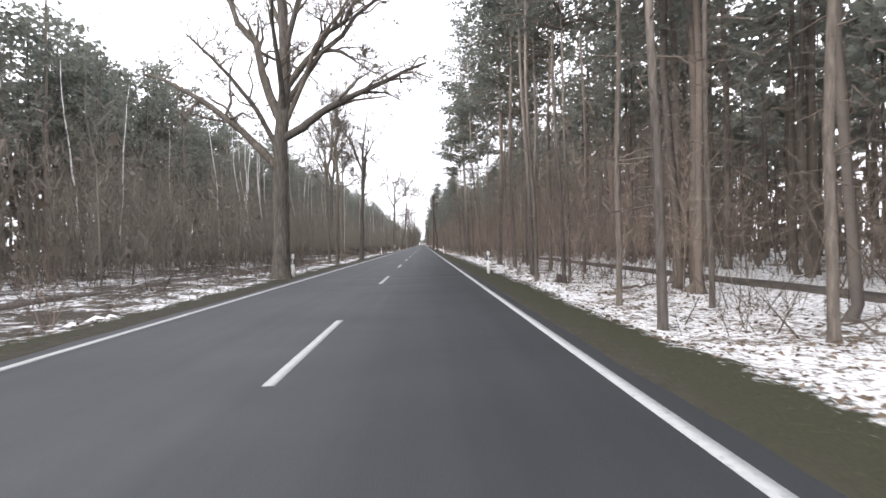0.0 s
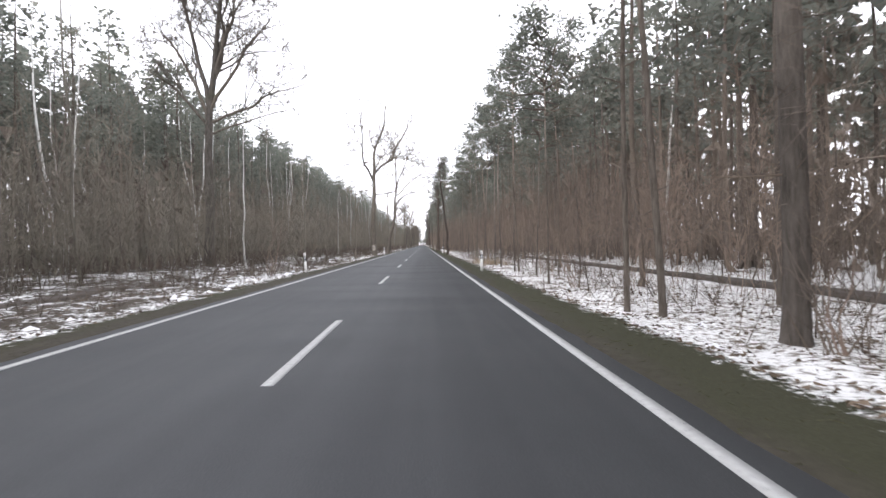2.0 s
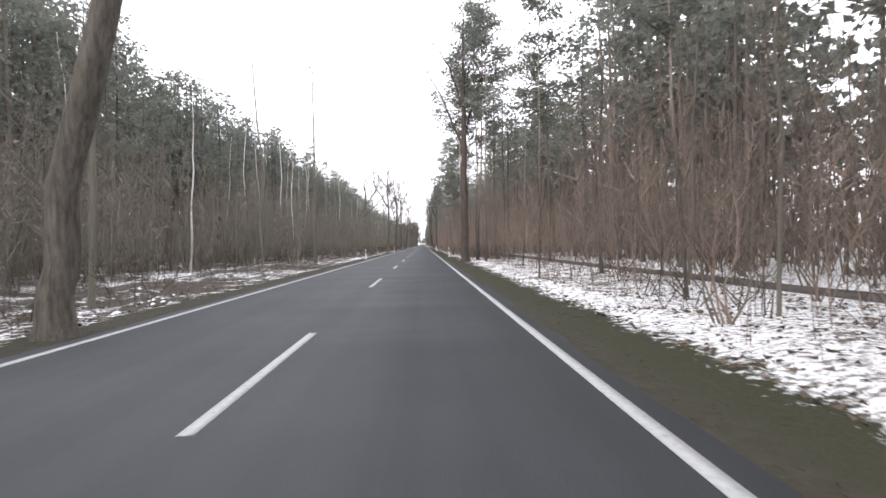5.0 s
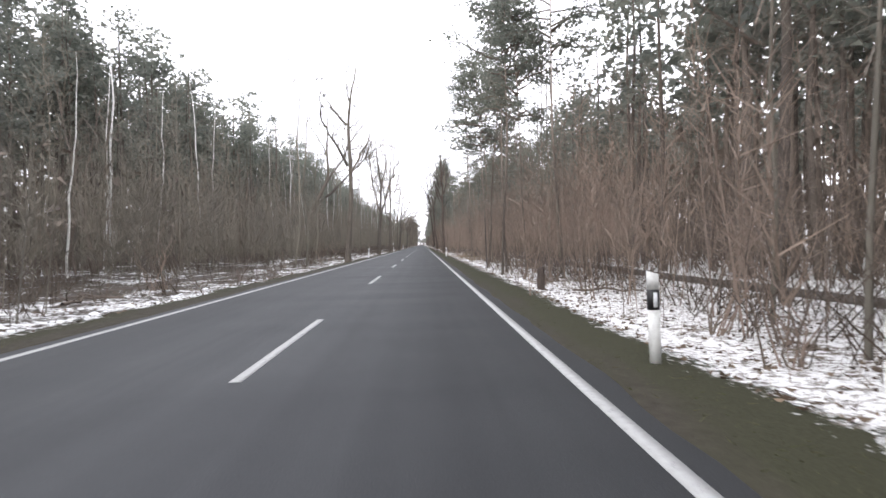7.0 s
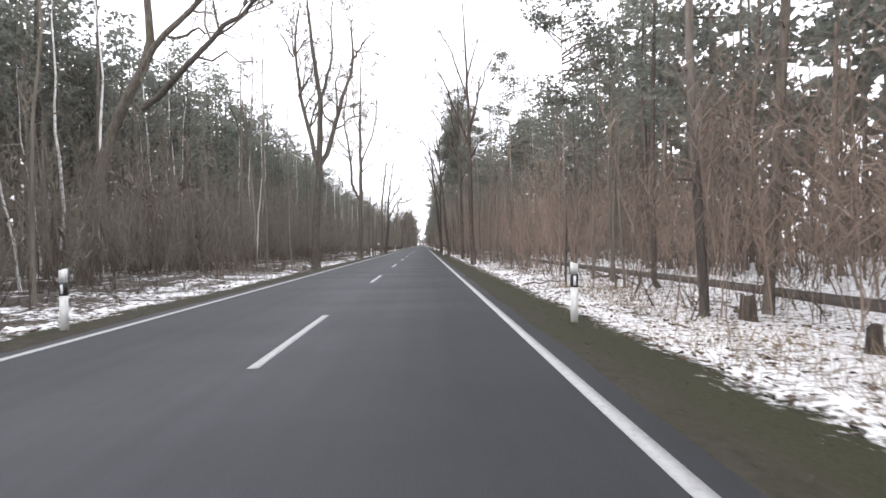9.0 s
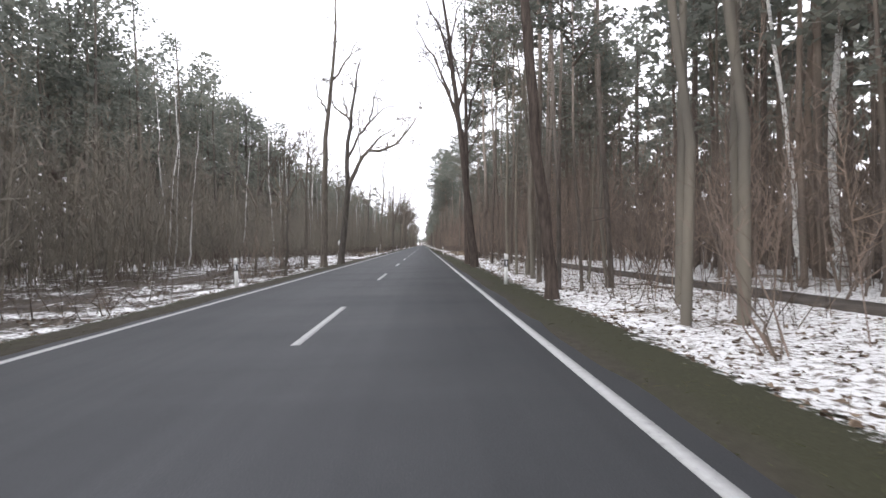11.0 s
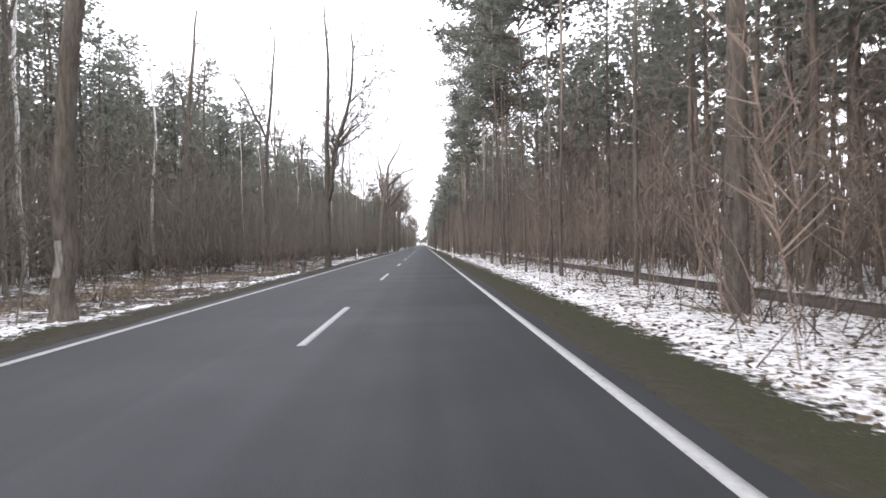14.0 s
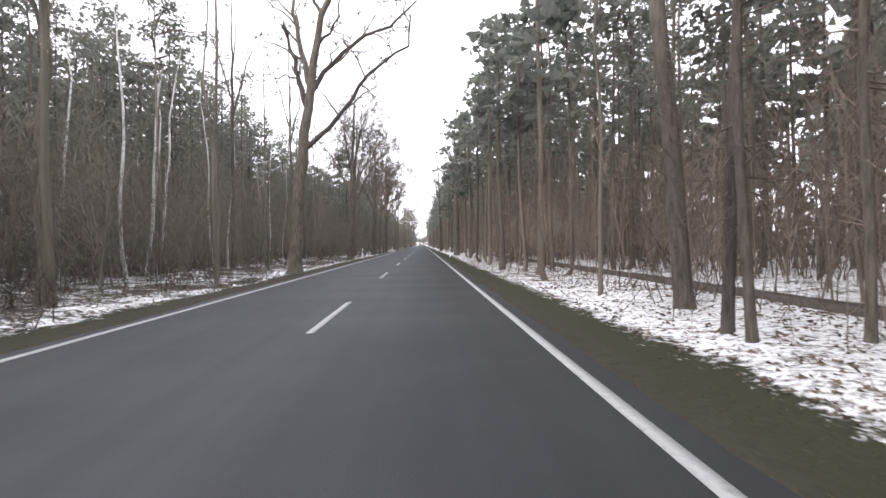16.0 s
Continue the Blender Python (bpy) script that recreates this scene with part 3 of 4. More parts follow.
bare_tree("oak_tree", "tall leafless oak with a broad fan-shaped crown above the saplings", -13.8, 92.0, 0.34, [(0, 0, 0), (0.1, 0, 6), (0.2, 0, 11), (0.9, 0, 16), (1.5, 0.3, 23.5)],
          [(10.6, -3.6, 0.6, 6.5, 0.13), (11.2, -1.9, -0.6, 9.5, 0.15), (11.4, 2.6, 0.4, 9.5, 0.15), (11.0, 4.6, -0.5, 6.4, 0.12), (10.2, 6.6, 1.2, 3.2, 0.1), (12.4, 0.8, 2.6, 9, 0.12), (10.0, -5.2, 0.8, 4.6, 0.09), (13.5, 3.4, -1.0, 6.5, 0.1), (9.4, 5.8, -0.6, 1.6, 0.07)], 16, fine=0.8)
bare_tree("young_tree", "thin dark leafless tree on the verge", -6.3, 113.4, 0.1, straight(9, 0.2), [(4.5, -1.2, 0.3, 3, 0.04), (5.2, 1.1, 0, 2.6, 0.04)], 19, YOUNG_BARK, 2)
bare_tree("oak_tree", "tall leafless oak with a pale stripped bark patch near its foot", -5.05, 122.6, 0.33,
          [(0, 0, 0), (-0.1, 0, 4), (0.1, 0, 7), (0.2, 0, 10), (0.2, 0, 13.6), (0.6, 0.1, 15), (1.4, 0.2, 16.4), (1.9, 0.2, 20)],
          [(0.16, (0.1, 9.8), (-0.5, 11.2), (-1.3, 12.7), (-1.3, 16), (-1.5, 19.2)), (0.15, (0.2, 10.8), (1.2, 12.0), (2.7, 12.7), (2.9, 14.2), (4.4, 16.4), (4.7, 17.6)),
           (0.1, (1.2, 12.0), (3.0, 13.0), (5.0, 12.6), (6.6, 11.8)), (0.1, (0.2, 10.6), (0.7, 12.2), (1.3, 13.6)), (0.09, (0.2, 8.2), (1.6, 8.2), (2.9, 8.6), (3.4, 9.4), (4.6, 9.4)),
           (0.1, (0.0, 7.4), (-0.7, 7.9), (-1.2, 8.9)), (0.09, (0.3, 14.2), (-0.2, 15.2), (-0.4, 17)), (0.07, (1.2, 16.2), (0.9, 18), (0.1, 18.6))], 20, fine=0.8, scar=(0.75, 1.45, 240, 305))
bare_tree("oak_tree", "slim leafless tree bending over the road", -4.1, 136.6, 0.24,
          [(0, 0, 0), (0.2, 0, 2.5), (1.05, 0, 5.4), (1.2, 0, 9), (1.4, 0, 11.1), (1.4, 0, 14.3), (1.2, 0, 18)],
          [(0.12, (1.4, 10.8), (2.2, 12.8), (3.2, 15.0), (4.6, 17.2)), (0.11, (1.3, 9.2), (2.9, 10.8), (4.6, 12.3), (7.8, 13.9)), (0.1, (1.15, 7.4), (1.8, 8.6), (2.8, 9.4), (6.4, 10.1)),
           (0.07, (3.2, 15), (4.8, 15.6), (6.0, 15.2)), (0.06, (1.3, 14), (0.6, 16), (0.5, 17.4))], 21, fine=0.8)
bare_tree("roadside_tree", "slim leafless tree arching over the verge", 4.6, 120.6, 0.15,
          [(0, 0, 0), (-0.05, 0, 2.5), (-0.4, 0, 5.5), (-0.75, 0, 9), (-1.1, 0, 13.6)],
          [(6.1, -1.9, 0.2, 0.5, 0.04), (9.0, 1.0, 0, 2.6, 0.05), (7.6, -1.6, 0.4, 1.5, 0.04)], 22, DARK_BARK, 2)
bare_tree("oak_tree", "tall straight leafless oak forked high above the verge", -4.8, 219.8, 0.25,
          [(0, 0, 0), (0.15, 0, 3), (0.35, 0, 6), (0.35, 0, 9), (0.2, 0, 12), (0.5, 0, 14.5), (1.0, 0, 17.2)],
          [(0.14, (0.1, 8.4), (-0.9, 10.4), (-2.2, 12.6), (-2.1, 15)), (0.11, (0.1, 12), (-0.9, 13.1), (-1.9, 14.8)), (0.1, (0.3, 7.8), (1.4, 9.6), (2.5, 12)),
           (0.08, (0.4, 14), (0.1, 15.6), (0.2, 17)), (0.06, (0.2, 11.6), (1.2, 12.4), (1.8, 13.6))], 23, fine=0.55)
bare_tree("oak_tree", "dark leafless oak leaning out of the saplings towards the road", -15.2, 248.6, 0.34,
          [(0, 0, 0), (0.4, 0, 4), (1.9, 0, 8.3), (3.6, 0, 11.6), (3.4, 0, 15.2), (3.6, 0, 20)],
          [(0.13, (3.4, 14.4), (2.6, 16.6), (0.9, 19)), (0.18, (2.7, 10), (4.4, 12.4), (5.8, 14.6), (6.2, 16), (8.0, 18.6)), (0.18, (3.0, 8.6), (4.8, 10), (8.3, 13.8), (11, 15.8)),
           (0.08, (4.4, 12.2), (6.2, 12.6), (7.8, 12.2)), (0.1, (1.4, 7.0), (3.0, 8.6)), (0.08, (8.2, 13.8), (9.2, 15.8), (9.4, 17.4)), (0.07, (5.8, 14.6), (5.6, 17), (6.2, 19))], 24, fine=0.62)
bare_tree("oak_tree", "leafless oak parted into three tall stems", -5.3, 256.3, 0.28,
          [(0, 0, 0), (0.1, 0, 4), (0.35, 0, 7.3), (0.5, 0, 11.4), (0.0, 0, 15), (-0.2, 0, 18.5)],
          [(0.17, (0.3, 6.8), (-0.1, 8), (-0.8, 10.9), (-1.2, 14.7), (-1.0, 17.5)), (0.18, (0.3, 6.8), (0.9, 8), (1.8, 10.9), (2.6, 13.7), (2.5, 17)), (0.1, (2.5, 13.4), (3.4, 14.8), (4.2, 15.6)),
           (0.11, (0.5, 11), (1.2, 13.4), (1.5, 17.6)), (0.08, (-0.9, 11.4), (0, 13), (0.3, 14.6)), (0.07, (-1.2, 14), (-2.2, 16))], 25, fine=0.62)
bare_tree("oak_tree", OAK, -4.8, 276.0, 0.25, straight(20.5, 0.4), [(0.15, (0.1, 6.0), (-0.8, 8.2), (-0.9, 11.5), (-1.6, 15), (-1.2, 18)), (0.1, (0.2, 10), (1.2, 12), (2.0, 15), (2.0, 18.5)), (0.08, (-0.9, 11), (-2.2, 12.6), (-2.6, 14.4)),
           (0.08, (0.3, 12.5), (-0.4, 15), (-0.5, 18)), (0.07, (0.2, 9), (1.8, 10.4), (2.6, 12.6))], 26, fine=0.7)
bare_tree("oak_tree", "straight thick leafless tree with few limbs on the verge", -4.8, 302.5, 0.22, [(0, 0, 0), (0.1, 0, 4), (0.35, 0, 9), (0.9, 0, 13.5), (1.2, 0, 18)], [(0.08, (0.7, 12), (1.5, 13.2), (2.6, 15)), (0.07, (0.4, 10), (-0.2, 11.2), (-0.3, 12.2))], 27, fine=0.6)
bare_tree("oak_tree", "leafless oak with one long limb over the road", -4.55, 307.9, 0.25,
          [(0, 0, 0), (0.3, 0, 3), (0.6, 0, 5.6), (0.5, 0, 8), (0.9, 0, 11), (1.25, 0, 13.2), (1.7, 0, 15.5)],
          [(0.17, (0.6, 5.6), (1.2, 7), (2.0, 8.5), (3.0, 8.5), (4.2, 8.9), (5.7, 10.6)), (0.1, (2.0, 8.5), (3.0, 9.5), (4.3, 10.3)), (0.11, (0.5, 7.8), (1.4, 9.4), (2.1, 10.4), (3.3, 11.8), (4.3, 12)),
           (0.08, (2.2, 10.5), (2.6, 12), (3.1, 13.8)), (0.1, (0.9, 10.9), (0.2, 11.4), (-0.8, 12.5)), (0.07, (0.7, 11), (0.4, 12.4), (0.3, 14)), (0.06, (1.3, 13), (0.8, 14.4))], 28, fine=0.62)
bare_tree("young_tree", "thin dark leafless tree on the verge", -6.3, 304.0, 0.11, straight(10, 0.3), [(5, -1.2, 0.3, 3.5, 0.05)], 29, YOUNG_BARK, 2)
bare_tree("oak_tree", "slim curved leafless tree with a small pale patch on its bark", -5.3, 351.4, 0.19,
          [(0, 0, 0), (0.1, 0, 4), (0.6, 0, 8.3), (0.75, 0, 11), (0.6, 0, 13.5), (1.2, 0, 15.7), (1.7, 0, 18.5)],
          [(0.06, (0.6, 9), (-0.2, 9.8), (-1.2, 10.4)), (0.05, (0.8, 11.4), (1.3, 12.4), (1.4, 13.4)), (0.05, (0.7, 8.4), (1.4, 9.2))], 30, fine=0.45, scar=(0.9, 1.6, 240, 285))
bare_tree("oak_tree", "leafless oak forked into two tall stems", -4.6, 374.5, 0.21,
          [(0, 0, 0), (0, 0, 3), (0, 0, 5), (0.05, 0, 8), (0.2, 0, 11), (0.3, 0, 13), (0.1, 0, 17)],
          [(0.16, (0.05, 4.2), (0.5, 6), (0.65, 7.8), (1.2, 9.4), (1.65, 11.2), (1.9, 15)), (0.09, (0.9, 8), (1.6, 9), (2.9, 10)), (0.07, (0.5, 8), (0.55, 10.6)), (0.07, (0.1, 10.4), (0.6, 11.2)), (0.06, (1.6, 11), (1.4, 12.4), (1.7, 14))], 31, fine=0.62)
bare_tree("oak_tree", "leafless tree forked into a wide V among saplings", -10.4, 380.5, 0.2, [(0, 0, 0), (0.1, 0, 5), (0.3, 0, 9.7), (0.6, 0, 12.5), (1.0, 0, 17.5)], [(0.1, (0.3, 9.6), (-0.7, 11.6), (-2.3, 15.2)), (0.06, (0.7, 13), (0.3, 15))], 34, fine=0.62)
bare_tree("young_tree", "thin dark leafless tree at the forest edge", -7.0, 400.5, 0.15, straight(12, 0.3), [(6, -1.2, 0.3, 3.5, 0.05)], 32, YOUNG_BARK, 2)
bare_tree("oak_tree", "great leafless oak with long crooked limbs over the road", -4.6, 413.5, 0.33,
          [(0, 0, 0), (0.3, 0, 4.9), (0.8, 0, 8.4), (1.1, 0, 10.4), (1.5, 0, 12.8), (2.9, 0, 15), (3.4, 0, 16.4), (4.1, 0, 17.2)],
          [(0.15, (0.7, 8.2), (0.2, 10), (-0.4, 12.4)), (0.15, (0.9, 9), (0.3, 11.6), (-0.2, 14.6), (0.5, 16)), (0.1, (1.5, 12.6), (0.8, 14), (0.7, 15.2)), (0.14, (0.9, 8.8), (1.5, 9.9), (3.5, 11.8), (4.6, 12.0), (6.1, 13.4)),
           (0.13, (0.7, 6.2), (2.0, 7.4), (3.5, 9.5), (5.7, 11.4), (5.9, 12.8)), (0.08, (1.2, 11), (2.4, 12.6), (2.2, 14))], 33, fine=0.62)
for x, y, rad, h, s in ((-6.4, 298.6, 0.1, 8, 35), (-4.9, 293.8, 0.07, 6, 36), (-7.0, 295.9, 0.06, 7, 37), (-6.9, 395.2, 0.15, 16, 38), (-8.9, 344.9, 0.1, 10, 40)):
    bare_tree("young_tree", "dark leafless tree at the forest edge", x, y, rad, straight(h, 0.3), [(h * 0.5, -1.2, 0.3, h * 0.3, 0.05), (h * 0.6, 1.1, 0.2, h * 0.3, 0.05)], s, YOUNG_BARK, 2)
bare_tree("oak_tree", "tall pale-barked leafless tree leaning over the saplings", -15.5, 377.5, 0.26, straight(18, 1.6), [(9, 1.6, 0.3, 5, 0.08), (10, -1.4, 0.3, 5, 0.07)], 58, fine=0.6)
# slim bare trees rising out of the sapling belt
for x, y, h, s in ((-13.5, 266.0, 18, 83), (-12.0, 284.0, 16, 84), (-15.0, 346.0, 19, 85), (-12.8, 357.0, 17, 86),
                   (-16.2, 364.0, 20, 87), (-11.8, 388.0, 17, 88), (-13.0, 403.0, 18, 89), (-9.6, 419.0, 17, 90), (-8.4, 428.0, 18, 91)):
    bare_tree("slim_tree", "slim leafless tree rising above the grey saplings", x, y, 0.13, straight(h, 0.05 * (s % 7) - 0.1),
              [(h * 0.52, 1.4, 0.4, h * 0.3, 0.06), (h * 0.58, -1.5, -0.4, h * 0.28, 0.05), (h * 0.68, 0.9, -0.6, h * 0.22, 0.04)], s, YOUNG_BARK, fine=0.6)
# large bare trees on the other verge
# DARK_BARK puts the shade on these trunks into their colour, besides dark bark
VERGE = "straight leafless tree on the verge, its dark bark toned for shade"
for x, y, rad, lean, s in ((4.75, 166.0, 0.29, 0.2, 41), (4.75, 281.6, 0.15, -1.6, 42), (4.55, 298.1, 0.21, -1.8, 44),
                           (4.6, 303.2, 0.19, 0.1, 46), (5.2, 257.0, 0.17, -0.4, 47), (5.5, 270.0, 0.15, -0.3, 49)):
    bare_tree("roadside_tree", VERGE, x, y, rad, straight(18, lean), [(8.2, -2.4, 0.3, 5.6, 0.08), (9.0, 1.8, 0.3, 5.4, 0.07), (11.2, -1.9, -0.6, 4.6, 0.06), (7.2, 1.4, 0.5, 2, 0.04), (12.5, 1.2, 0.4, 4, 0.05)], s, DARK_BARK, fine=0.55)
for x, y, rad, s in ((-5.4, 438.0, 0.27, 53), (-6.6, 449.0, 0.24, 54), (-5.2, 458.0, 0.28, 55), (-6.0, 470.0, 0.25, 56), (-5.3, 482.0, 0.27, 57)):
    bare_tree("oak_tree", "leafless oak with a broad twiggy crown", x, y, rad, straight(16, 0.6), [(6.5, 3.4, 0.3, 5.5, 0.11), (6.2, -2.8, 0.3, 5.0, 0.1), (8.0, 1.8, -0.6, 6.5, 0.1), (7.4, -1.0, 1.0, 6.5, 0.09)], s)
# the avenue goes on
r = np.random.default_rng(50)
for i in range(22):
    y = 446 + i * 15 + r.uniform(-5, 5)
    x = -4.9 + r.uniform(-0.6, 0.4) if i % 3 else 5.0 + r.uniform(-0.3, 0.8)
    side = 1 if x < 0 else -1
    h = r.uniform(14, 19)
    bare_tree("oak_tree", "leafless avenue oak further down the road", x, y, r.uniform(0.2, 0.32), straight(h, side * r.uniform(-0.3, 1.2)),
              [(r.uniform(5, 9), side * r.uniform(2, 5), r.uniform(-1, 1), r.uniform(2, 5), 0.12), (r.uniform(6, 9), -side * r.uniform(1, 3), 0.5, r.uniform(3, 6), 0.1),
               (r.uniform(8, 10), side * r.uniform(0.5, 2), 0.5, r.uniform(4, 6), 0.1)], 60 + i, depth=3 if y < 500 else 2)

# pines beside the road, one by one: x, y
PINES = [(7.0, 14.0), (5.4, 15.6), (7.7, 18.1), (6.2, 38.8), (6.5, 24.7), (5.5, 25.4), (6.8, 26.5), (6.0, 28.3), (8.4, 29.0), (6.4, 30.5), (7.4, 30.9),
         (6.2, 33.4), (7.2, 35.3), (6.8, 37.3), (5.8, 18.5), (7.8, 39.3), (7.3, 51.2), (6.5, 51.5), (6.8, 54.4), (6.3, 56.1), (5.8, 59.0), (6.4, 61.9),
         (5.8, 64.4), (8.9, 65.6), (5.7, 65.8), (5.8, 72.8), (6.2, 76.5), (7.2, 76.7), (8.5, 77.8), (5.9, 78.9), (6.0, 80.5), (5.8, 83.6), (5.9, 86.8),
         (5.4, 88.3), (8.9, 89.7), (6.5, 95.3), (5.8, 96.4), (8.6, 100.8), (6.0, 100.8), (5.6, 101.9), (6.2, 108.1), (5.6, 108.2), (7.0, 112.9),
         (7.7, 115.3), (6.2, 116.1), (8.4, 118.4), (6.3, 119.1), (6.4, 131.0), (7.2, 139.0), (5.9, 147.0), (6.7, 154.0), (6.2, 165.2), (5.8, 166.7), (5.3, 169.4), (6.0, 169.7),
         (5.3, 171.6), (7.1, 194.2), (5.9, 195.3), (5.2, 196.9), (5.8, 199.5), (5.3, 203.0), (5.7, 205.4), (5.8, 216.8), (7.4, 218.1), (9.0, 219.2),
         (7.2, 226.1), (7.2, 232.2), (8.6, 232.4), (6.3, 238.5), (6.4, 249.0), (5.8, 258.0), (7.0, 266.0), (6.2, 273.0), (5.8, 282.6), (7.2, 284.2),
         (5.7, 284.4), (6.2, 286.3), (5.6, 286.6), (6.3, 288.6), (6.7, 289.2), (6.4, 291.2), (7.1, 300.7), (6.0, 301.5), (6.8, 304.0), (7.0, 313.4),
         (7.0, 316.6), (8.9, 338.3), (7.9, 345.4), (8.0, 356.6), (6.8, 360.5), (6.8, 361.9), (6.1, 363.7), (5.8, 368.3), (6.5, 371.8),
         (6.8, 372.0), (6.5, 373.5), (6.0, 374.0), (8.2, 382.0), (6.9, 386.7), (7.0, 388.2), (6.1, 389.7), (7.3, 394.8), (5.9, 395.0), (6.0, 395.7), (6.8, 398.4)]
SLIM = "slender pine with bare lower trunk standing in patchy snow"
r = np.random.default_rng(71)
kinds = [(19.5, 0.077), (20.5, 0.085), (17.5, 0.062), (21.5, 0.16), (15.0, 0.056), (19.0, 0.075)]
STOUT = {(6.2, 38.8), (6.4, 61.9), (8.2, 339.0), (7.6, 351.3), (7.0, 313.4), (6.9, 386.7), (6.8, 398.4)}
TALL = {(7.2, 232.2), (8.6, 232.4)}
models = [pine_tree(np.random.default_rng(100 + i), h, rad, at(x, y, 40 * i), SLIM, crown_from=0.5 + 0.02 * i)
          for i, ((h, rad), (x, y)) in enumerate(zip(kinds, PINES[:6]))]
for x, y in PINES[6:]:
    copy_thing(models[3 if (x, y) in STOUT else 1 if (x, y) in TALL else (0, 1, 2, 4, 5)[r.integers(0, 5)]], at(x, y, r.uniform(0, 360), r.uniform(0.88, 1.12) * (1.1 if (x, y) in STOUT | TALL else 0.6 if 69 < y < 160 or 215 < y < 283 else 0.78 if 190 < y < 208 else 1.0), r.normal() * 1.3, r.normal() * 1.0))


STOUT_PINE = "stout old pine with a broad brown trunk beside the path"
for i, (x, y, rad) in enumerate(((8.2, 339.2, 0.27), (7.6, 351.0, 0.22))):
    pine_tree(np.random.default_rng(130 + i), 19 - i, rad, at(x, y), STOUT_PINE, crown_from=0.5)
copy_thing(models[1], at(-11.5, 414.4, 30, 0.92))


def birch_tree(r, height, radius, m):
    zs = np.linspace(0, height, 12)
    wob = np.cumsum(r.normal(size=(12, 2)) * 0.1, axis=0)
    wob -= wob[0]
    path = np.stack([wob[:, 0] + 0.04 * zs * r.normal(), wob[:, 1], zs], -1)
    tree = new("birch_tree")
    tree.matrix_basis = m
    tagged(tree, "slender bare birch with white bark at the forest edge", "tree", "birches")
    part("trunk", tube(path, radius * (1 - 0.85 * zs / height), 8), BIRCH_BARK, tree, smooth=True)
    out, twigs = [], []
    for i in range(16):
        z = height * r.uniform(0.4, 0.98)
        base = np.array([np.interp(z, zs, path[:, 0]), np.interp(z, zs, path[:, 1]), z])
        a, ln = r.uniform(0, 2 * math.pi), r.uniform(1.2, 3.2) * (1.3 - z / height)
        p = bend(base, base + np.array([math.cos(a) * ln * 0.6, math.sin(a) * ln * 0.6, ln]), r, 4, 0, 0.06)
        out.append(tube(p, [0.02, 0.015, 0.01, 0.004], 3, False))
        sprays(r, p, 0.012, 1, out, twigs, ln)
    b, e = np.array([t[0] for t in twigs]), np.array([t[1] for t in twigs])
    b2 = np.repeat(b + (e - b) * 0.5, 3, 0)
    e2 = b2 + r.normal(size=b2.shape) * 0.3 + (0, 0, 0.1)
    part("crown", join(out + [blades(b, e, 0.018, r), blades(b2, e2, 0.014, r)]), TWIGS, tree, "fine bare twigs")
    return tree


r = np.random.default_rng(81)
birch_spots = [(-27.6, 119.8), (-30.4, 138.4), (-24.4, 143.8), (-28.6, 161.4), (-28.9, 166.2), (-22.4, 233.9), (-25.2, 259.4), (-22.5, 257.4), (-13.0, 241.8),
               (-10.3, 260.0), (-24.3, 273.5), (-23.2, 271.5), (-29.0, 265.0), (-19.9, 313.3), (-23.3, 320.0), (-33.8, 434.6), (-30.7, 440.5), (-9.7, 426.2), (-19.5, 365.4), (-22.6, 274.7), (-20.8, 73.8), (-22.5, 76.0)]
while len(birch_spots) < 86:
    y = r.uniform(28, 450)
    x = -(left_front(y) + r.uniform(-5.5, 2.0))
    if abs(x + 9.2) > 0.9 and abs(y - 320) > 4:
        birch_spots.append((x, y))
birch_spots += [(-r.uniform(11.5, 16), y) for y in r.uniform(24, 400, 6) if abs(y - 320) > 4]
birch_spots += [(9.5 + r.uniform(3, 10), y) for y in r.uniform(20, 440, 8)]
birches = [birch_tree(np.random.default_rng(200 + i), 16.0 + i * 0.9, 0.095 + 0.01 * i, at(x, y, 60 * i)) for i, (x, y) in enumerate(birch_spots[:5])]
for x, y in birch_spots[5:]:
    copy_thing(birches[r.integers(0, 5)], at(x, y, r.uniform(0, 360), r.uniform(0.85, 1.15) * (0.65 if -16 < x < 0 else 1.0), r.normal() * 2.6, r.normal() * 2))

# ---- the wood behind: too many trees to count ----
r = np.random.default_rng(91)


def spots(n, x0, x1, y0, y1, r, power=1.0):
    x = x0 + (x1 - x0) * r.uniform(0, 1, n) ** power
    y = r.uniform(y0, y1, n)
    keep = (np.abs(x - bike_path_middle(y)) > 1.5) & (np.abs(x + 9.25) > 0.8) & ((np.abs(y - 320) > 3.5) | (x > 0) | (x < -40)) & ((np.abs(y - 326) > 5) | (x < 0) | (x > 9))
    x, y = x[keep], y[keep]
    return np.stack([x, y, ground_height(x, y) - 0.05], -1)


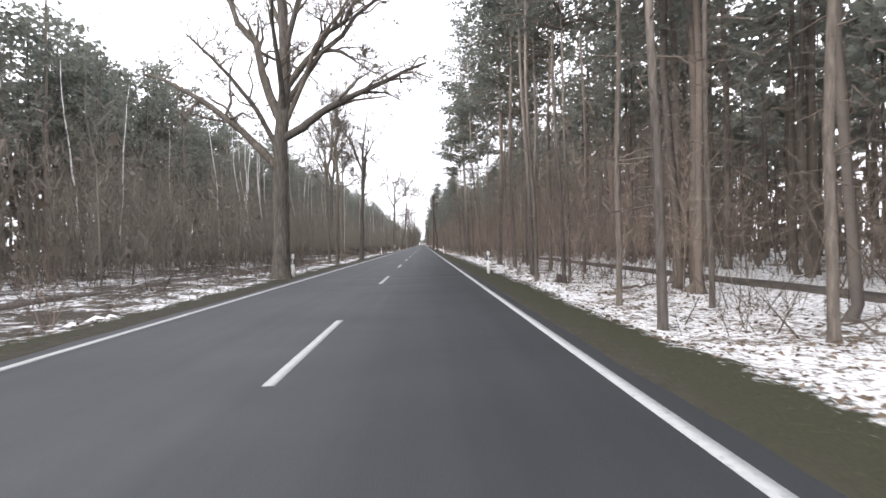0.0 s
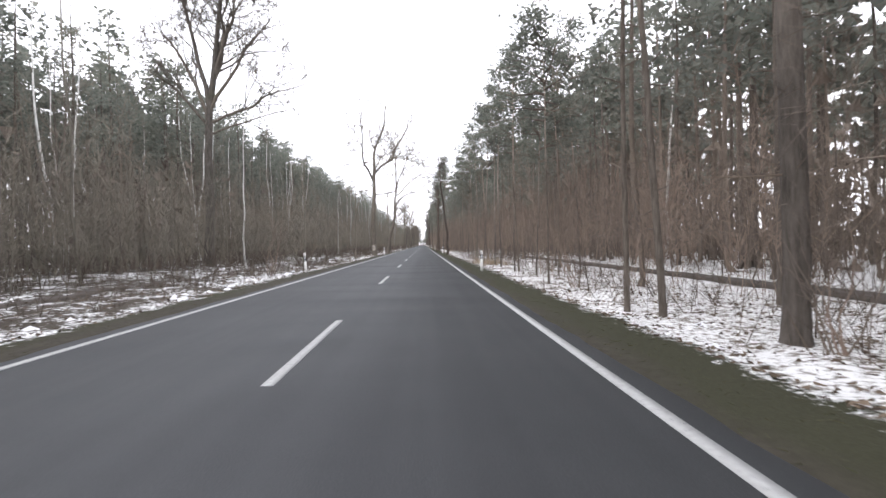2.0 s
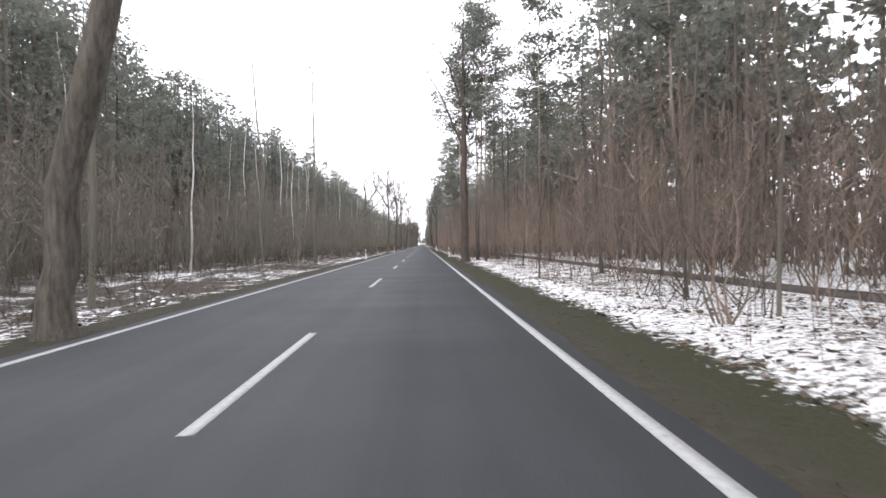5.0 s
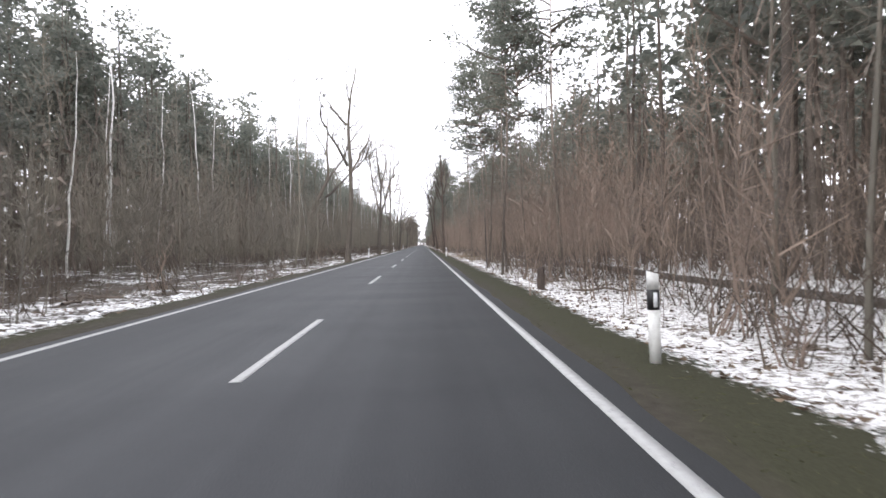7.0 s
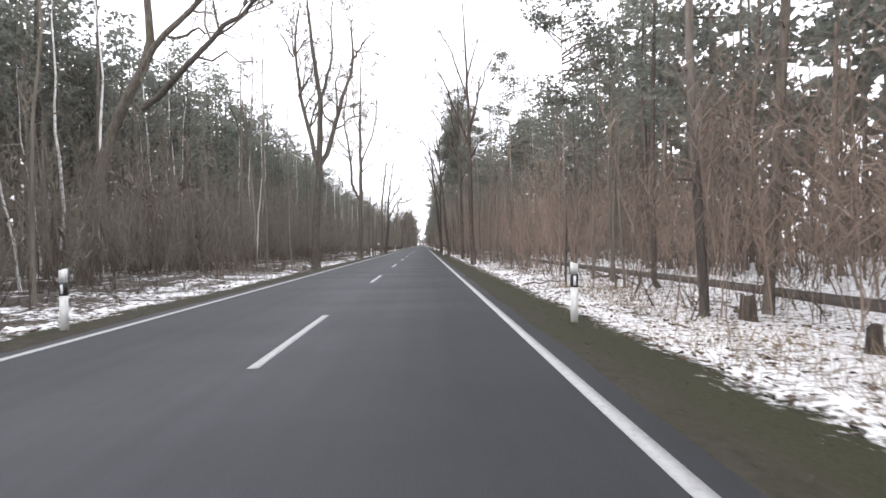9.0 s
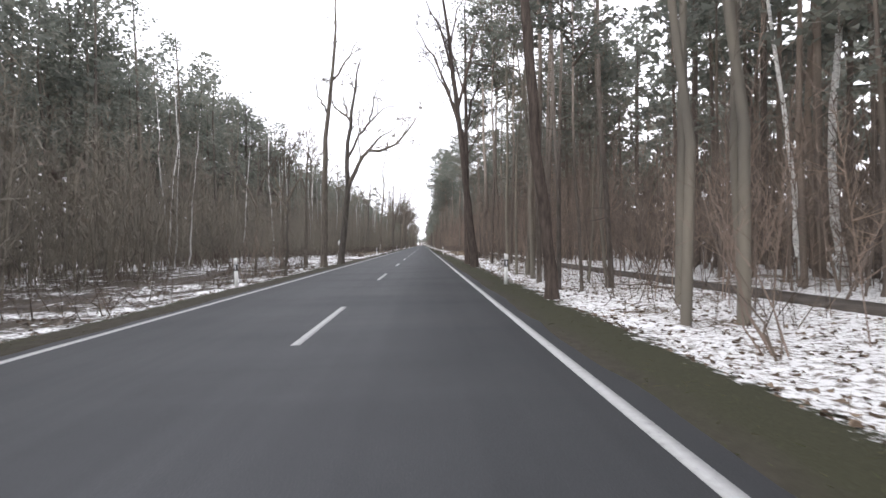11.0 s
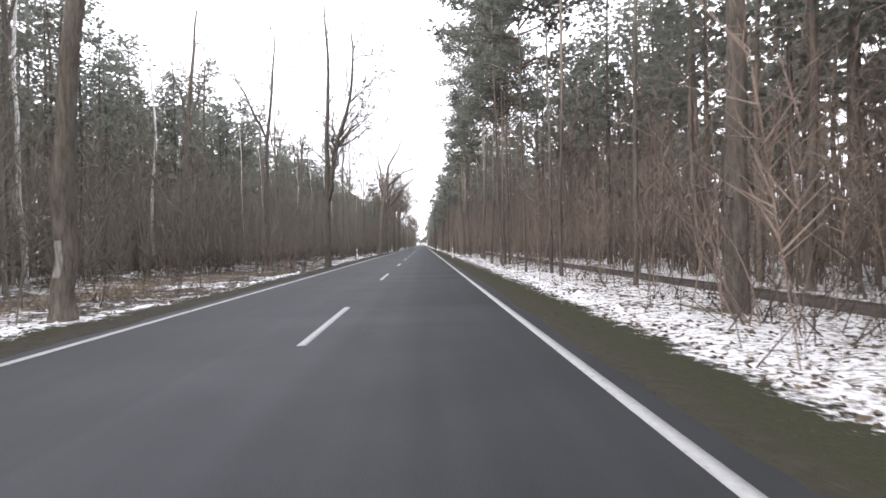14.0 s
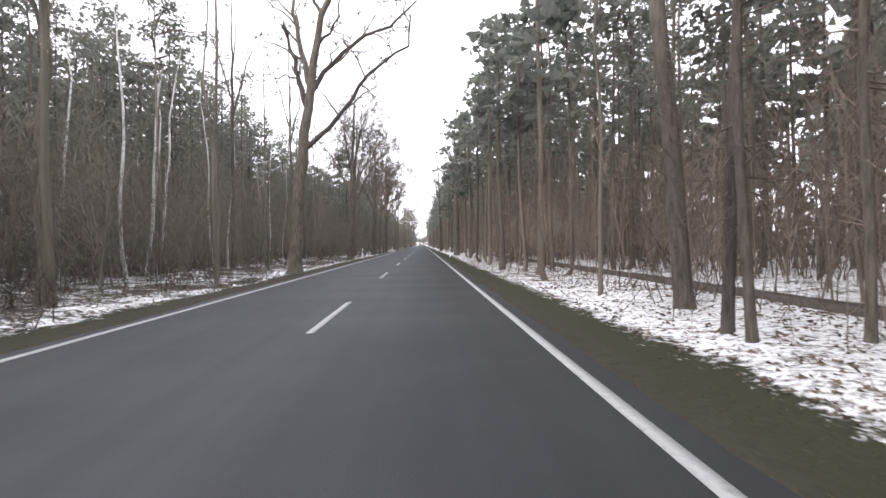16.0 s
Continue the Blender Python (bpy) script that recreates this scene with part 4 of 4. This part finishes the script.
def wood_pine(r, h, rad, boughs, clumps, needles, size, brush=20):
    zs = np.array([0, 0.4, h * 0.35, h * 0.7, h])
    path = np.stack([r.normal(size=5) * 0.12, r.normal(size=5) * 0.12, zs], -1)
    trunk = tube(path, rad * np.array([1.35, 1.0, 0.85, 0.55, 0.1]), 5, False)
    z, a, out = r.uniform(1.3, h * 0.6, brush), r.uniform(0, 6.3, brush), r.uniform(0.0, 1.5, brush)
    a2, ln = a + r.normal(size=brush) * 0.8, r.uniform(0.5, 1.4, brush)
    b = np.stack([np.cos(a) * out, np.sin(a) * out, z], -1)
    dead = [blades(b, b + np.stack([np.cos(a2) * ln, np.sin(a2) * ln, r.normal(size=brush) * 0.5], -1), 0.035 if brush < 40 else 0.022, r)]
    pts = []
    for i in range(boughs):
        u = r.uniform(0, 1)
        z, a = h * (0.42 + 0.56 * u), r.uniform(0, 2 * math.pi)
        ln = (2.6 * (1 - u) ** 0.7 + 0.6) * r.uniform(0.4, 1.1)
        for j in range(clumps):
            w = r.uniform(0.45, 1.05)
            pts.append(np.array([math.cos(a) * ln * w, math.sin(a) * ln * w, z + 0.3 * ln * w]) + r.normal(size=(needles, 3)) * (0.38, 0.38, 0.2))
    pts = np.concatenate(pts)
    return join([trunk] + dead), flakes(pts, r.uniform(size * 0.5, size, len(pts)), r, 0.75)


def growth(x, y):
    """How tall the wood stands along the road, against its tallest."""
    right = np.interp(y, [60, 80, 155, 168, 200, 215, 285, 300], [1.05, 0.66, 0.68, 1.0, 1.0, 0.62, 0.64, 1.02])
    left = np.interp(y, [70, 100, 140, 260, 335, 350, 368, 400, 470, 600], [1.4, 1.3, 1.42, 1.42, 1.42, 1.35, 1.12, 1.12, 1.05, 0.95])
    deep = np.interp(y, [70, 90, 160, 175, 190, 225, 245, 275], [1.08, 1.08, 1.05, 1.08, 0.9, 0.88, 1.02, 1.1])
    right = right + (deep - right) * np.clip((x - 11) / 5, 0, 1) * (right < 1)
    return np.where(x > 0, right, left)


def wood(name, label, zones, r, templates, bark=FAR_BARK, edge=False):
    """Zones: how many, from and to across the road (past the edge of the tall wood, if edge), from and to along it, lowest and highest size."""
    trunks, crowns = [], []
    for n, x0, x1, y0, y1, lo, hi in zones:
        place = spots(n, x0, x1, y0, y1, r)
        if edge:
            x = place[:, 0] - left_front(place[:, 1])
            place = np.stack([x, place[:, 1], ground_height(x, place[:, 1]) - 0.05], -1)
            place = place[(np.abs(place[:, 1] - 319) > 3) | (x < -30)]
        tall = growth(place[:, 0], place[:, 1]) * r.uniform(lo, hi, len(place))
        pick = r.integers(0, len(templates), len(place))
        for k, (tr, cr) in enumerate(templates):
            sub, size = place[pick == k], tall[pick == k]
            if len(sub):
                state = r.integers(0, 1 << 30)
                trunks.append(scattered(tr, sub, np.random.default_rng(state), size, size + 1e-6))
                crowns.append(scattered(cr, sub, np.random.default_rng(state), size, size + 1e-6))
    ob = new(name, mesh_of(name, join(trunks), bark))
    tagged(ob, label, "woods", kind="stuff")
    ob2 = part("crowns", join(crowns), NEEDLES, ob, "dense dark green pine crowns")
    tagged(ob2, kind="stuff")
    return ob


near_kind = [wood_pine(np.random.default_rng(300 + i), 15.5 + i * 0.7, 0.11 + 0.012 * i, 24, 3, 5, 0.5, 60) for i in range(4)]
edge_kind = [wood_pine(np.random.default_rng(320 + i), 15.5 + i * 0.7, 0.1 + 0.012 * i, 24, 3, 11, 0.3, 150) for i in range(4)]
middle_kind = [wood_pine(np.random.default_rng(340 + i), 15 + i, 0.12, 18, 2, 6, 0.7) for i in range(3)]
far_kind = [wood_pine(np.random.default_rng(310 + i), 15 + i, 0.13, 16, 2, 6, 1.0) for i in range(3)]
wood("pine_wood", "pine wood beside the cleared path", [(165, 8.3, 12.5, 8, 450, 0.85, 1.1)], r, edge_kind)
wood("pine_wood", "dense pine wood with brown trunks beside the path", [(490, 12, 21, 8, 450, 0.85, 1.1)], r, near_kind)
wood("pine_wood", "pine wood closing in on the road further on", [(150, 5.9, 9.5, 401, 620, 0.8, 1.05), (240, 8.5, 20, 450, 620, 0.8, 1.05)], r, middle_kind)
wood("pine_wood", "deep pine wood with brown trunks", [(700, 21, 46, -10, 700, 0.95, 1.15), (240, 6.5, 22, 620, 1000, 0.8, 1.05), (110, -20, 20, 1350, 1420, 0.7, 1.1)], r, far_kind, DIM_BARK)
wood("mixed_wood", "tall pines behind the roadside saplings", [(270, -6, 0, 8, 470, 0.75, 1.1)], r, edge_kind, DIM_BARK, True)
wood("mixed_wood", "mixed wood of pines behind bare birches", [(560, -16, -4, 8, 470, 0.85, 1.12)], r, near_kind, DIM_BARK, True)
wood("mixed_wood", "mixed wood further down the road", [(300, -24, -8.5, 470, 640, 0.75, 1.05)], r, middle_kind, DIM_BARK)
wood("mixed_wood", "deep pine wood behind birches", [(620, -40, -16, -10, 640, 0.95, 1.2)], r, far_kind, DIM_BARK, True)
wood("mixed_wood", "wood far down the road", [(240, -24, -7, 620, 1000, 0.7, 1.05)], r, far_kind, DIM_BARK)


def thicket(r, height, stems, twigs, spread, thick=1.0, low=0.18, rise=0.9):
    """One clump of thin bare saplings with a haze of twigs."""
    b = np.concatenate([r.normal(size=(stems, 2)) * spread * 0.35, np.zeros((stems, 1))], 1)
    hs = height * r.uniform(0.5, 1.0, stems)
    e = b + np.concatenate([r.normal(size=(stems, 2)) * spread * 0.3, hs[:, None]], 1)
    parts = [blades(b, e, r.uniform(0.02, 0.045, stems) * thick, r)]
    k = r.integers(0, stems, twigs)
    u = r.uniform(low, 0.95, twigs)[:, None]
    base = b[k] + (e[k] - b[k]) * u
    ln = r.uniform(0.4, 1.25, twigs)[:, None]
    d = r.normal(size=(twigs, 3)) * (0.6, 0.6, 0.4) + (0, 0, rise)
    d /= np.linalg.norm(d, axis=1)[:, None]
    parts.append(blades(base, base + d * ln, r.uniform(0.012, 0.028, twigs) * thick, r))
    return join(parts)


def thickets(name, label, mat, zones, r, height, twigs, thick=1.0, spread=1.6, low=0.18, stems=7):
    kinds = [thicket(np.random.default_rng(400 + i), height * (0.7 + 0.12 * i), stems, twigs, spread, thick, low) for i in range(5)]
    geo = []
    for n, x0, x1, y0, y1, power in zones:
        place = spots(n, x0, x1, y0, y1, r, power)
        pick = r.integers(0, 5, len(place))
        for k in range(5):
            if (pick == k).any():
                geo.append(scattered(kinds[k], place[pick == k], r, 0.7, 1.25))
    ob = new(name, mesh_of(name, join(geo), mat))
    return tagged(ob, label, "undergrowth", kind="stuff")


thickets("undergrowth", "grey-brown haze of bare saplings and twigs", GREY_TWIGS, [(1500, -17, -10.3, 5, 480, 1.0), (160, -10, -6.6, 5, 460, 1.0), (560, -15, -6.9, 370, 480, 1.0)], r, 7.6, 155, 0.95, 2.8, 0.14, 3)
thickets("undergrowth", "grey-brown thicket behind the birches", GREY_TWIGS, [(1250, -25, -15, 5, 420, 1.0), (330, -17, -11, 215, 480, 1.0), (700, -18, -6, 480, 800, 1.0)], r, 11.0, 90, 1.7, 2.8, 0.1, 3)
thickets("undergrowth", "brown bare saplings and twigs among pines", TWIGS, [(1150, 11.5, 19, 5, 480, 1.0), (150, 10.8, 16, 300, 420, 1.0), (600, 6.2, 18, 480, 800, 1.0)], r, 8.0, 90, 1.7, 2.6, 0.12, 5)
thickets("undergrowth", "russet bare saplings at the forest edge", RED_TWIGS, [(1110, 7.6, 12.5, 21, 480, 1.0), (170, 6.6, 10, 170, 275, 1.0)], r, 6.5, 175, 0.7, 2.8, 0.2, 4)
thickets("undergrowth", "brown twigs of saplings between the roadside pines", TWIGS, [(235, 5.9, 8.0, 23, 215, 1.0), (60, 6.2, 8.0, 280, 318, 1.0), (130, 6.4, 8.4, 336, 450, 1.0)], r, 7.0, 170, 0.42, 2.6, 0.26, 3)
thickets("undergrowth", "dark thin stems of seedlings and brambles in the snow", DARK_TWIGS, [(420, -9.0, -5.6, 5, 440, 1.0), (520, -13.5, -9.6, 5, 440, 1.0), (420, 6.2, 10, 5, 440, 1.0), (480, 12.2, 18, 5, 440, 1.0), (90, 5.8, 9.6, 168, 205, 1.0)], r, 1.5, 26, 0.75, 1.5, 0.05, 9)
thickets("undergrowth", "dim tangle of dead branches deep in the wood", TWIGS, [(1100, 17, 42, -10, 700, 1.0), (70, -16, 16, 1280, 1420, 1.0), (1100, -42, -15, -10, 700, 1.0)], r, 11.0, 44, 5.0, 3.2, 0.03)


def far_growth(side):
    """Dim depth of the wood: clumps of branches and young crowns, closing the view between the trunks."""
    n = 13000
    y, z = r.uniform(-60, 760, n), 15.0 * r.uniform(0, 1, n) ** 1.25
    c = np.stack([side * r.uniform(44, 60, n), y, z - 0.2], -1)
    near = 15000
    c2 = np.stack([side * r.uniform(15, 44, near), r.uniform(-20, 720, near), 7.5 * r.uniform(0, 1, near) ** 1.25], -1)
    geo = join([flakes(c, r.uniform(1.0, 2.3, n), r, 1.0), flakes(c2, r.uniform(0.3, 0.75, near), r, 1.0)])
    return tagged(new("undergrowth", mesh_of("undergrowth", geo, TWIGS)), "dim brown undergrowth deep between the forest trunks", "undergrowth", kind="stuff")


far_growth(1)
far_growth(-1)


def young_wood(r, height, n=26, stout=1.0):
    """A young bare tree: thin stem and fine upright branches."""
    stem = tube(bend((0, 0, 0), (r.normal() * 0.4, r.normal() * 0.4, height), r, 6, 0, 0.012), np.linspace(0.06, 0.012, 6) * stout, 4, False)
    z = r.uniform(0.35, 0.97, n) * height
    a, ln = r.uniform(0, 6.28, n), r.uniform(0.7, 2.0, n) * (1.25 - z / height)
    b = np.stack([0 * z, 0 * z, z], -1)
    e = b + np.stack([np.cos(a) * ln * 0.7, np.sin(a) * ln * 0.7, ln], -1)
    b2 = np.repeat(b + (e - b) * r.uniform(0.3, 0.8, n)[:, None], 5, 0)
    e2 = b2 + r.normal(size=b2.shape) * 0.35 + (0, 0, 0.25)
    return join([stem, blades(b, e, 0.03, r), blades(b2, e2, 0.016, r)])


geo = []
for k in range(4):
    place = np.concatenate([spots(28, -20, -9.9, 8, 470, r), spots(8, 7, 12, 90, 300, r), spots(9, 7, 10.5, 168, 275, r), spots(35, -14, -5.5, 470, 800, r), spots(25, 5.6, 12, 400, 800, r)])
    geo.append(scattered(young_wood(np.random.default_rng(450 + k), 9.5 + k), place, r, 0.75, 1.15))
for k in range(4):
    place = np.concatenate([spots(8, -10.0, -6.2, 335, 520, r), spots(4, -8.8, -6.4, 85, 300, r), spots(12, -8, -5.6, 520, 760, r), spots(9, 5.6, 8, 420, 700, r), spots(3, 5.8, 7.5, 255, 300, r)])
    geo.append(scattered(young_wood(np.random.default_rng(470 + k), 13.0 + k, 44, 1.7), place, r, 0.75, 1.12))
tagged(new("young_wood", mesh_of("young_wood", join(geo), GREY_TWIGS)), "young bare broad-leaved trees along the forest edge", "woods", kind="stuff")


# ---- roadside shrubs ----
def bare_shrub(r, m):
    bush = new("bare_shrub")
    bush.matrix_basis = m
    tagged(bush, "small leafless shrub of thin brown stems in snow", "shrub", "roadside shrubs")
    for i in range(7):
        a, ln = r.uniform(0, 2 * math.pi), r.uniform(1.0, 2.3)
        p = bend(r.normal(size=3) * (0.1, 0.1, 0), np.array([math.cos(a) * ln * 0.4, math.sin(a) * ln * 0.4, ln]), r, 5, 0, 0.05)
        pieces, twigs = [tube(p, np.linspace(0.016, 0.004, 5), 4, False)], []
        sprays(r, p, 0.01, 1, pieces, twigs, ln)
        if twigs:
            pieces.append(blades([q[0] for q in twigs], [q[1] for q in twigs], 0.01, r))
        part("stem", join(pieces), TWIGS if i % 2 else RED_TWIGS, bush)
    return bush


r = np.random.default_rng(95)
shrub_spots = [(6.4, 71.5), (5.9, 115.2), (6.6, 174.5), (5.9, 180.7), (6.8, 182.0), (5.6, 191.0), (6.2, 192.5), (5.4, 193.3), (7.0, 198.0), (-5.6, 79.0), (-5.5, 41.0), (6.6, 96.0)]
shrub_spots += [(r.uniform(5.4, 8.5), y) for y in r.uniform(165, 275, 24)] + [(r.uniform(5.6, 9), y) for y in r.uniform(10, 430, 22)] + [(r.uniform(-8, -5.2), y) for y in r.uniform(10, 430, 46)]
shrubs = [bare_shrub(np.random.default_rng(500 + i), at(x, y)) for i, (x, y) in enumerate(shrub_spots[:4])]
for x, y in shrub_spots[4:]:
    if not 305 < y < 331:
        copy_thing(shrubs[r.integers(0, 4)], at(x, y, r.uniform(0, 360), r.uniform(0.6, 1.2)))


# ---- litter, grass ----
def loose(name, label, category, mat, geo):
    return tagged(new(name, mesh_of(name, geo, mat)), label, category, kind="stuff")


n = 95000
x = (4.7 + 4.8 * r.uniform(0, 1, n) ** 1.3) * r.choice([-1, 1, 1], n)
y = r.uniform(2, 450, n)
z = ground_height(x, y)
c = np.stack([x, y, z + 0.015], -1)
loose("leaf_litter", "brown fallen leaves scattered over thin snow", "leaves", LEAVES, flakes(c, r.uniform(0.04, 0.11, n), r, 0.5))
n = 3000
x, y = r.choice([-1, 1, 1], n) * r.normal(5.2, 0.32, n), r.uniform(2, 450, n)
hold = (np.abs(x) > 5.0) & (lattice(x * 0.5, y * 0.35, 93) > 0.5) & (np.abs(y - 323) > 9)
x, y = x[hold], y[hold]
n = len(x)
size, turn = r.uniform(0.06, 0.17, n), r.uniform(0, 6.28, n)
ring = np.arange(6) * math.pi / 3
rim = np.stack([x[:, None] + np.cos(ring + turn[:, None]) * size[:, None] * r.uniform(0.7, 1.2, (n, 6)),
                y[:, None] + np.sin(ring + turn[:, None]) * size[:, None] * r.uniform(0.9, 1.9, (n, 6)),
                np.repeat(ground_height(x, y)[:, None] - 0.02, 6, 1)], -1)
peak = np.stack([x + r.normal(size=n) * 0.03, y + r.normal(size=n) * 0.03, ground_height(x, y) + size * r.uniform(0.25, 0.5, n)], -1)
v = np.concatenate([rim, peak[:, None]], 1).reshape(-1, 3)
k = np.arange(n)[:, None] * 7
f = np.stack([k + np.arange(6), k + (np.arange(6) + 1) % 6, k + 6 + 0 * np.arange(6)], -1).reshape(-1, 3)
lumps = loose("snow_clumps", "small lumps of crusted snow along the verge", "snow", SNOW, (v, f))
lumps.data.polygons.foreach_set("use_smooth", np.ones(len(f), dtype=bool))
n = 30000
x = (3.5 + 1.35 * r.uniform(0, 1, n)) * r.choice([-1, 1, 1], n)
y = r.uniform(2, 450, n)
b = np.stack([x, y, ground_height(x, y) + 0.004], -1)
tip = b + np.stack([r.normal(size=n) * 0.06, r.normal(size=n) * 0.06, r.uniform(0.01, 0.028, n)], -1)
loose("verge_grass", "short dull green winter grass on the verge", "grass", GRASS, blades(b, tip, 0.008, r))
n = 26000
y = np.concatenate([r.uniform(335, 372, n // 4), r.uniform(2, 450, n - n // 4)])
x = np.concatenate([-r.uniform(5.6, 9.0, n // 4), r.uniform(4.8, 9.5, n - n // 4) * r.choice([-1, 1, 1], n - n // 4)])
tuft = lattice(x * 0.9, y * 0.9, 77) > 0.6
x, y = x[tuft], y[tuft]
patches = np.concatenate([np.stack([r.normal(cx, 0.7, 900), r.normal(cy, 2.0, 900)], -1) for cx, cy in ((5.6, 87), (6.0, 91), (6.4, 222), (6.0, 228), (6.8, 236), (6.8, 336), (6.5, 340), (7.3, 338.5), (-8.0, 356), (-9.0, 361), (-8.2, 366), (-10.5, 363))])
x, y = np.concatenate([x, patches[:, 0]]), np.concatenate([y, patches[:, 1]])
tuft = np.abs(x) > 4.7
x, y = x[tuft], y[tuft]
b = np.stack([x, y, ground_height(x, y) - 0.01], -1)
tip = b + np.stack([r.normal(size=len(x)) * 0.12, r.normal(size=len(x)) * 0.12, r.uniform(0.1, 0.4, len(x))], -1)
loose("dry_grass", "tufts of dry yellow grass in the snow", "grass", DRY_GRASS, blades(b, tip, 0.01, r))


# ---- delineator posts ----
def rounded_box(x0, x1, y0, y1, z0, z1, cut=0.02, slope=0.0):
    ring = [(x0 + cut, y0), (x1 - cut, y0), (x1, y0 + cut), (x1, y1 - cut), (x1 - cut, y1), (x0 + cut, y1), (x0, y1 - cut), (x0, y0 + cut)]
    v = [(a, b, z0) for a, b in ring] + [(a, b, z1 + slope * (a - x0)) for a, b in ring]
    f = []
    for i in range(8):
        j = (i + 1) % 8
        f += [(i, j, 8 + j), (i, 8 + j, 8 + i)]
    for i in range(1, 7):
        f += [(0, i + 1, i), (8, 8 + i, 8 + i + 1)]
    return np.array(v, float), np.array(f)


def delineator_post(m, flip):
    post = new("delineator_post")
    post.matrix_basis = m
    tagged(post, "white plastic delineator post with black band and reflector", "roadside post", "delineator posts")
    part("shaft", rounded_box(-0.06, 0.06, -0.045, 0.045, 0, 0.64, 0.025), POST_WHITE, post)
    part("black_band", rounded_box(-0.062, 0.062, -0.047, 0.047, 0.64, 0.86, 0.025), POST_BLACK, post)
    part("cap", rounded_box(-0.06, 0.06, -0.045, 0.045, 0.86, 1.06, 0.025, -0.3 * flip), POST_WHITE, post)
    part("reflector", rounded_box(-0.022, 0.022, -0.054, -0.046, 0.67, 0.83, 0.004), REFLECTOR, post)
    return post


right_post = delineator_post(at(4.3, 29.6, 0), 1)
left_post = delineator_post(at(-4.35, 30.0, 0), -1)
for y in (-21.5, 80.2, 130.2, 180.6, 231.0, 285.7, 337.0, 388.6, 439, 490, 541, 592):
    copy_thing(right_post, at(4.3, y, r.uniform(-6, 6), 1, r.normal() * 1.2, 0))
for x, y in ((-4.4, -21), (-4.7, 82.0), (-4.3, 129.6), (-4.0, 178.2), (-4.25, 231.4), (-4.8, 287.2), (-4.65, 338.1), (-4.6, 389.0), (-4.5, 440), (-4.5, 491), (-4.5, 542), (-4.5, 593)):
    copy_thing(left_post, at(x, y, r.uniform(-6, 6), 1, r.normal() * 1.2 - 1, 0))


# ---- marker posts at the side tracks ----
def marker_post(m, height, plate_w, plate_h):
    post = new("marker_post")
    post.matrix_basis = m
    tagged(post, "weathered wooden post with a small white plate at the forest track", "sign post", "marker posts")
    zs = np.array([0, 0.2, height - 0.03, height])
    part("pole", tube(np.stack([0 * zs, 0 * zs, zs], -1), [0.055, 0.05, 0.048, 0.035], 10), OLD_WOOD, post, smooth=True)
    part("plate", rounded_box(-plate_w / 2, plate_w / 2, -0.066, -0.052, height - 0.08 - plate_h, height - 0.08, 0.01), POST_WHITE, post, "small white plate")
    part("snow_cap", rounded_box(-0.05, 0.05, -0.05, 0.05, height, height + 0.025, 0.03), SNOW, post, "thin cap of snow")
    return post


marker_post(at(6.8, 324.5, 25), 1.62, 0.16, 0.3)
marker_post(at(-6.9, 321.4), 2.0, 0.22, 0.42)
pole = new("wooden_pole", mesh_of("wooden_pole", tube([(0, 0, 0), (0, 0, 0.3), (0, 0, 1.5), (0, 0, 1.62)], [0.05, 0.045, 0.042, 0.03], 10), OLD_WOOD, True))
pole.matrix_basis = at(6.85, 320.2)
tagged(pole, "plain weathered wooden pole beside the forest track", "pole")


# ---- stumps and fallen wood ----
def tree_stump(x, y, rad, h, seed):
    r = np.random.default_rng(seed)
    v, f = tube([(0, 0, 0), (0, 0, 0.12), (0, 0, h * 0.7), (0, 0, h)], [rad * 1.5, rad * 1.15, rad, rad * 0.97], 12)
    v[36:48, 2] += r.normal(size=12) * 0.04
    ob = new("tree_stump", mesh_of("tree_stump", (v, f), DARK_BARK, True))
    ob.matrix_basis = at(x, y)
    return tagged(ob, "dark weathered tree stump standing in the snow", "stump", "stumps")


for i, (x, y, rad, h) in enumerate(((5.25, 190.0, 0.11, 0.7), (7.6, 231.5, 0.13, 0.5), (6.4, 312.6, 0.12, 0.55), (6.1, 24.3, 0.17, 0.28), (-5.9, 330.2, 0.24, 0.3), (7.2, 114.3, 0.14, 0.3), (6.9, 228.2, 0.08, 0.35), (5.6, 330.5, 0.1, 0.4))):
    tree_stump(x, y, rad, h, 600 + i)


def fallen_branch(x, y, turn, length, rad, seed):
    r = np.random.default_rng(seed)
    p = bend((-length / 2, 0, 0.09), (length / 2, 0, 0.16), r, 8, 0.02, 0.03)
    geo = [tube(p, np.linspace(rad, rad * 0.4, 8), 7)]
    for i in range(4):
        k = r.integers(2, 7)
        geo.append(tube(bend(p[k], p[k] + r.normal(size=3) * (0.4, 0.4, 0.1) + (0, 0, 0.25), r, 3), [rad * 0.4, rad * 0.25, 0.006], 4, False))
    ob = new("fallen_branch", mesh_of("fallen_branch", join(geo), OLD_WOOD, True))
    ob.matrix_basis = at(x, y, turn)
    return tagged(ob, "fallen dead branch lying on snow and leaves", "branch", "fallen branches")


fallen_branch(7.0, 371.4, 30, 1.6, 0.05, 699)
fallen_branch(7.6, 115.0, 100, 1.8, 0.06, 698)
r = np.random.default_rng(97)
for i in range(34):
    side = 1 if i % 2 else -1
    fallen_branch(side * r.uniform(5.6, 8.4), r.uniform(12, 308), r.uniform(0, 360), r.uniform(0.8, 2.8), r.uniform(0.02, 0.06), 700 + i)
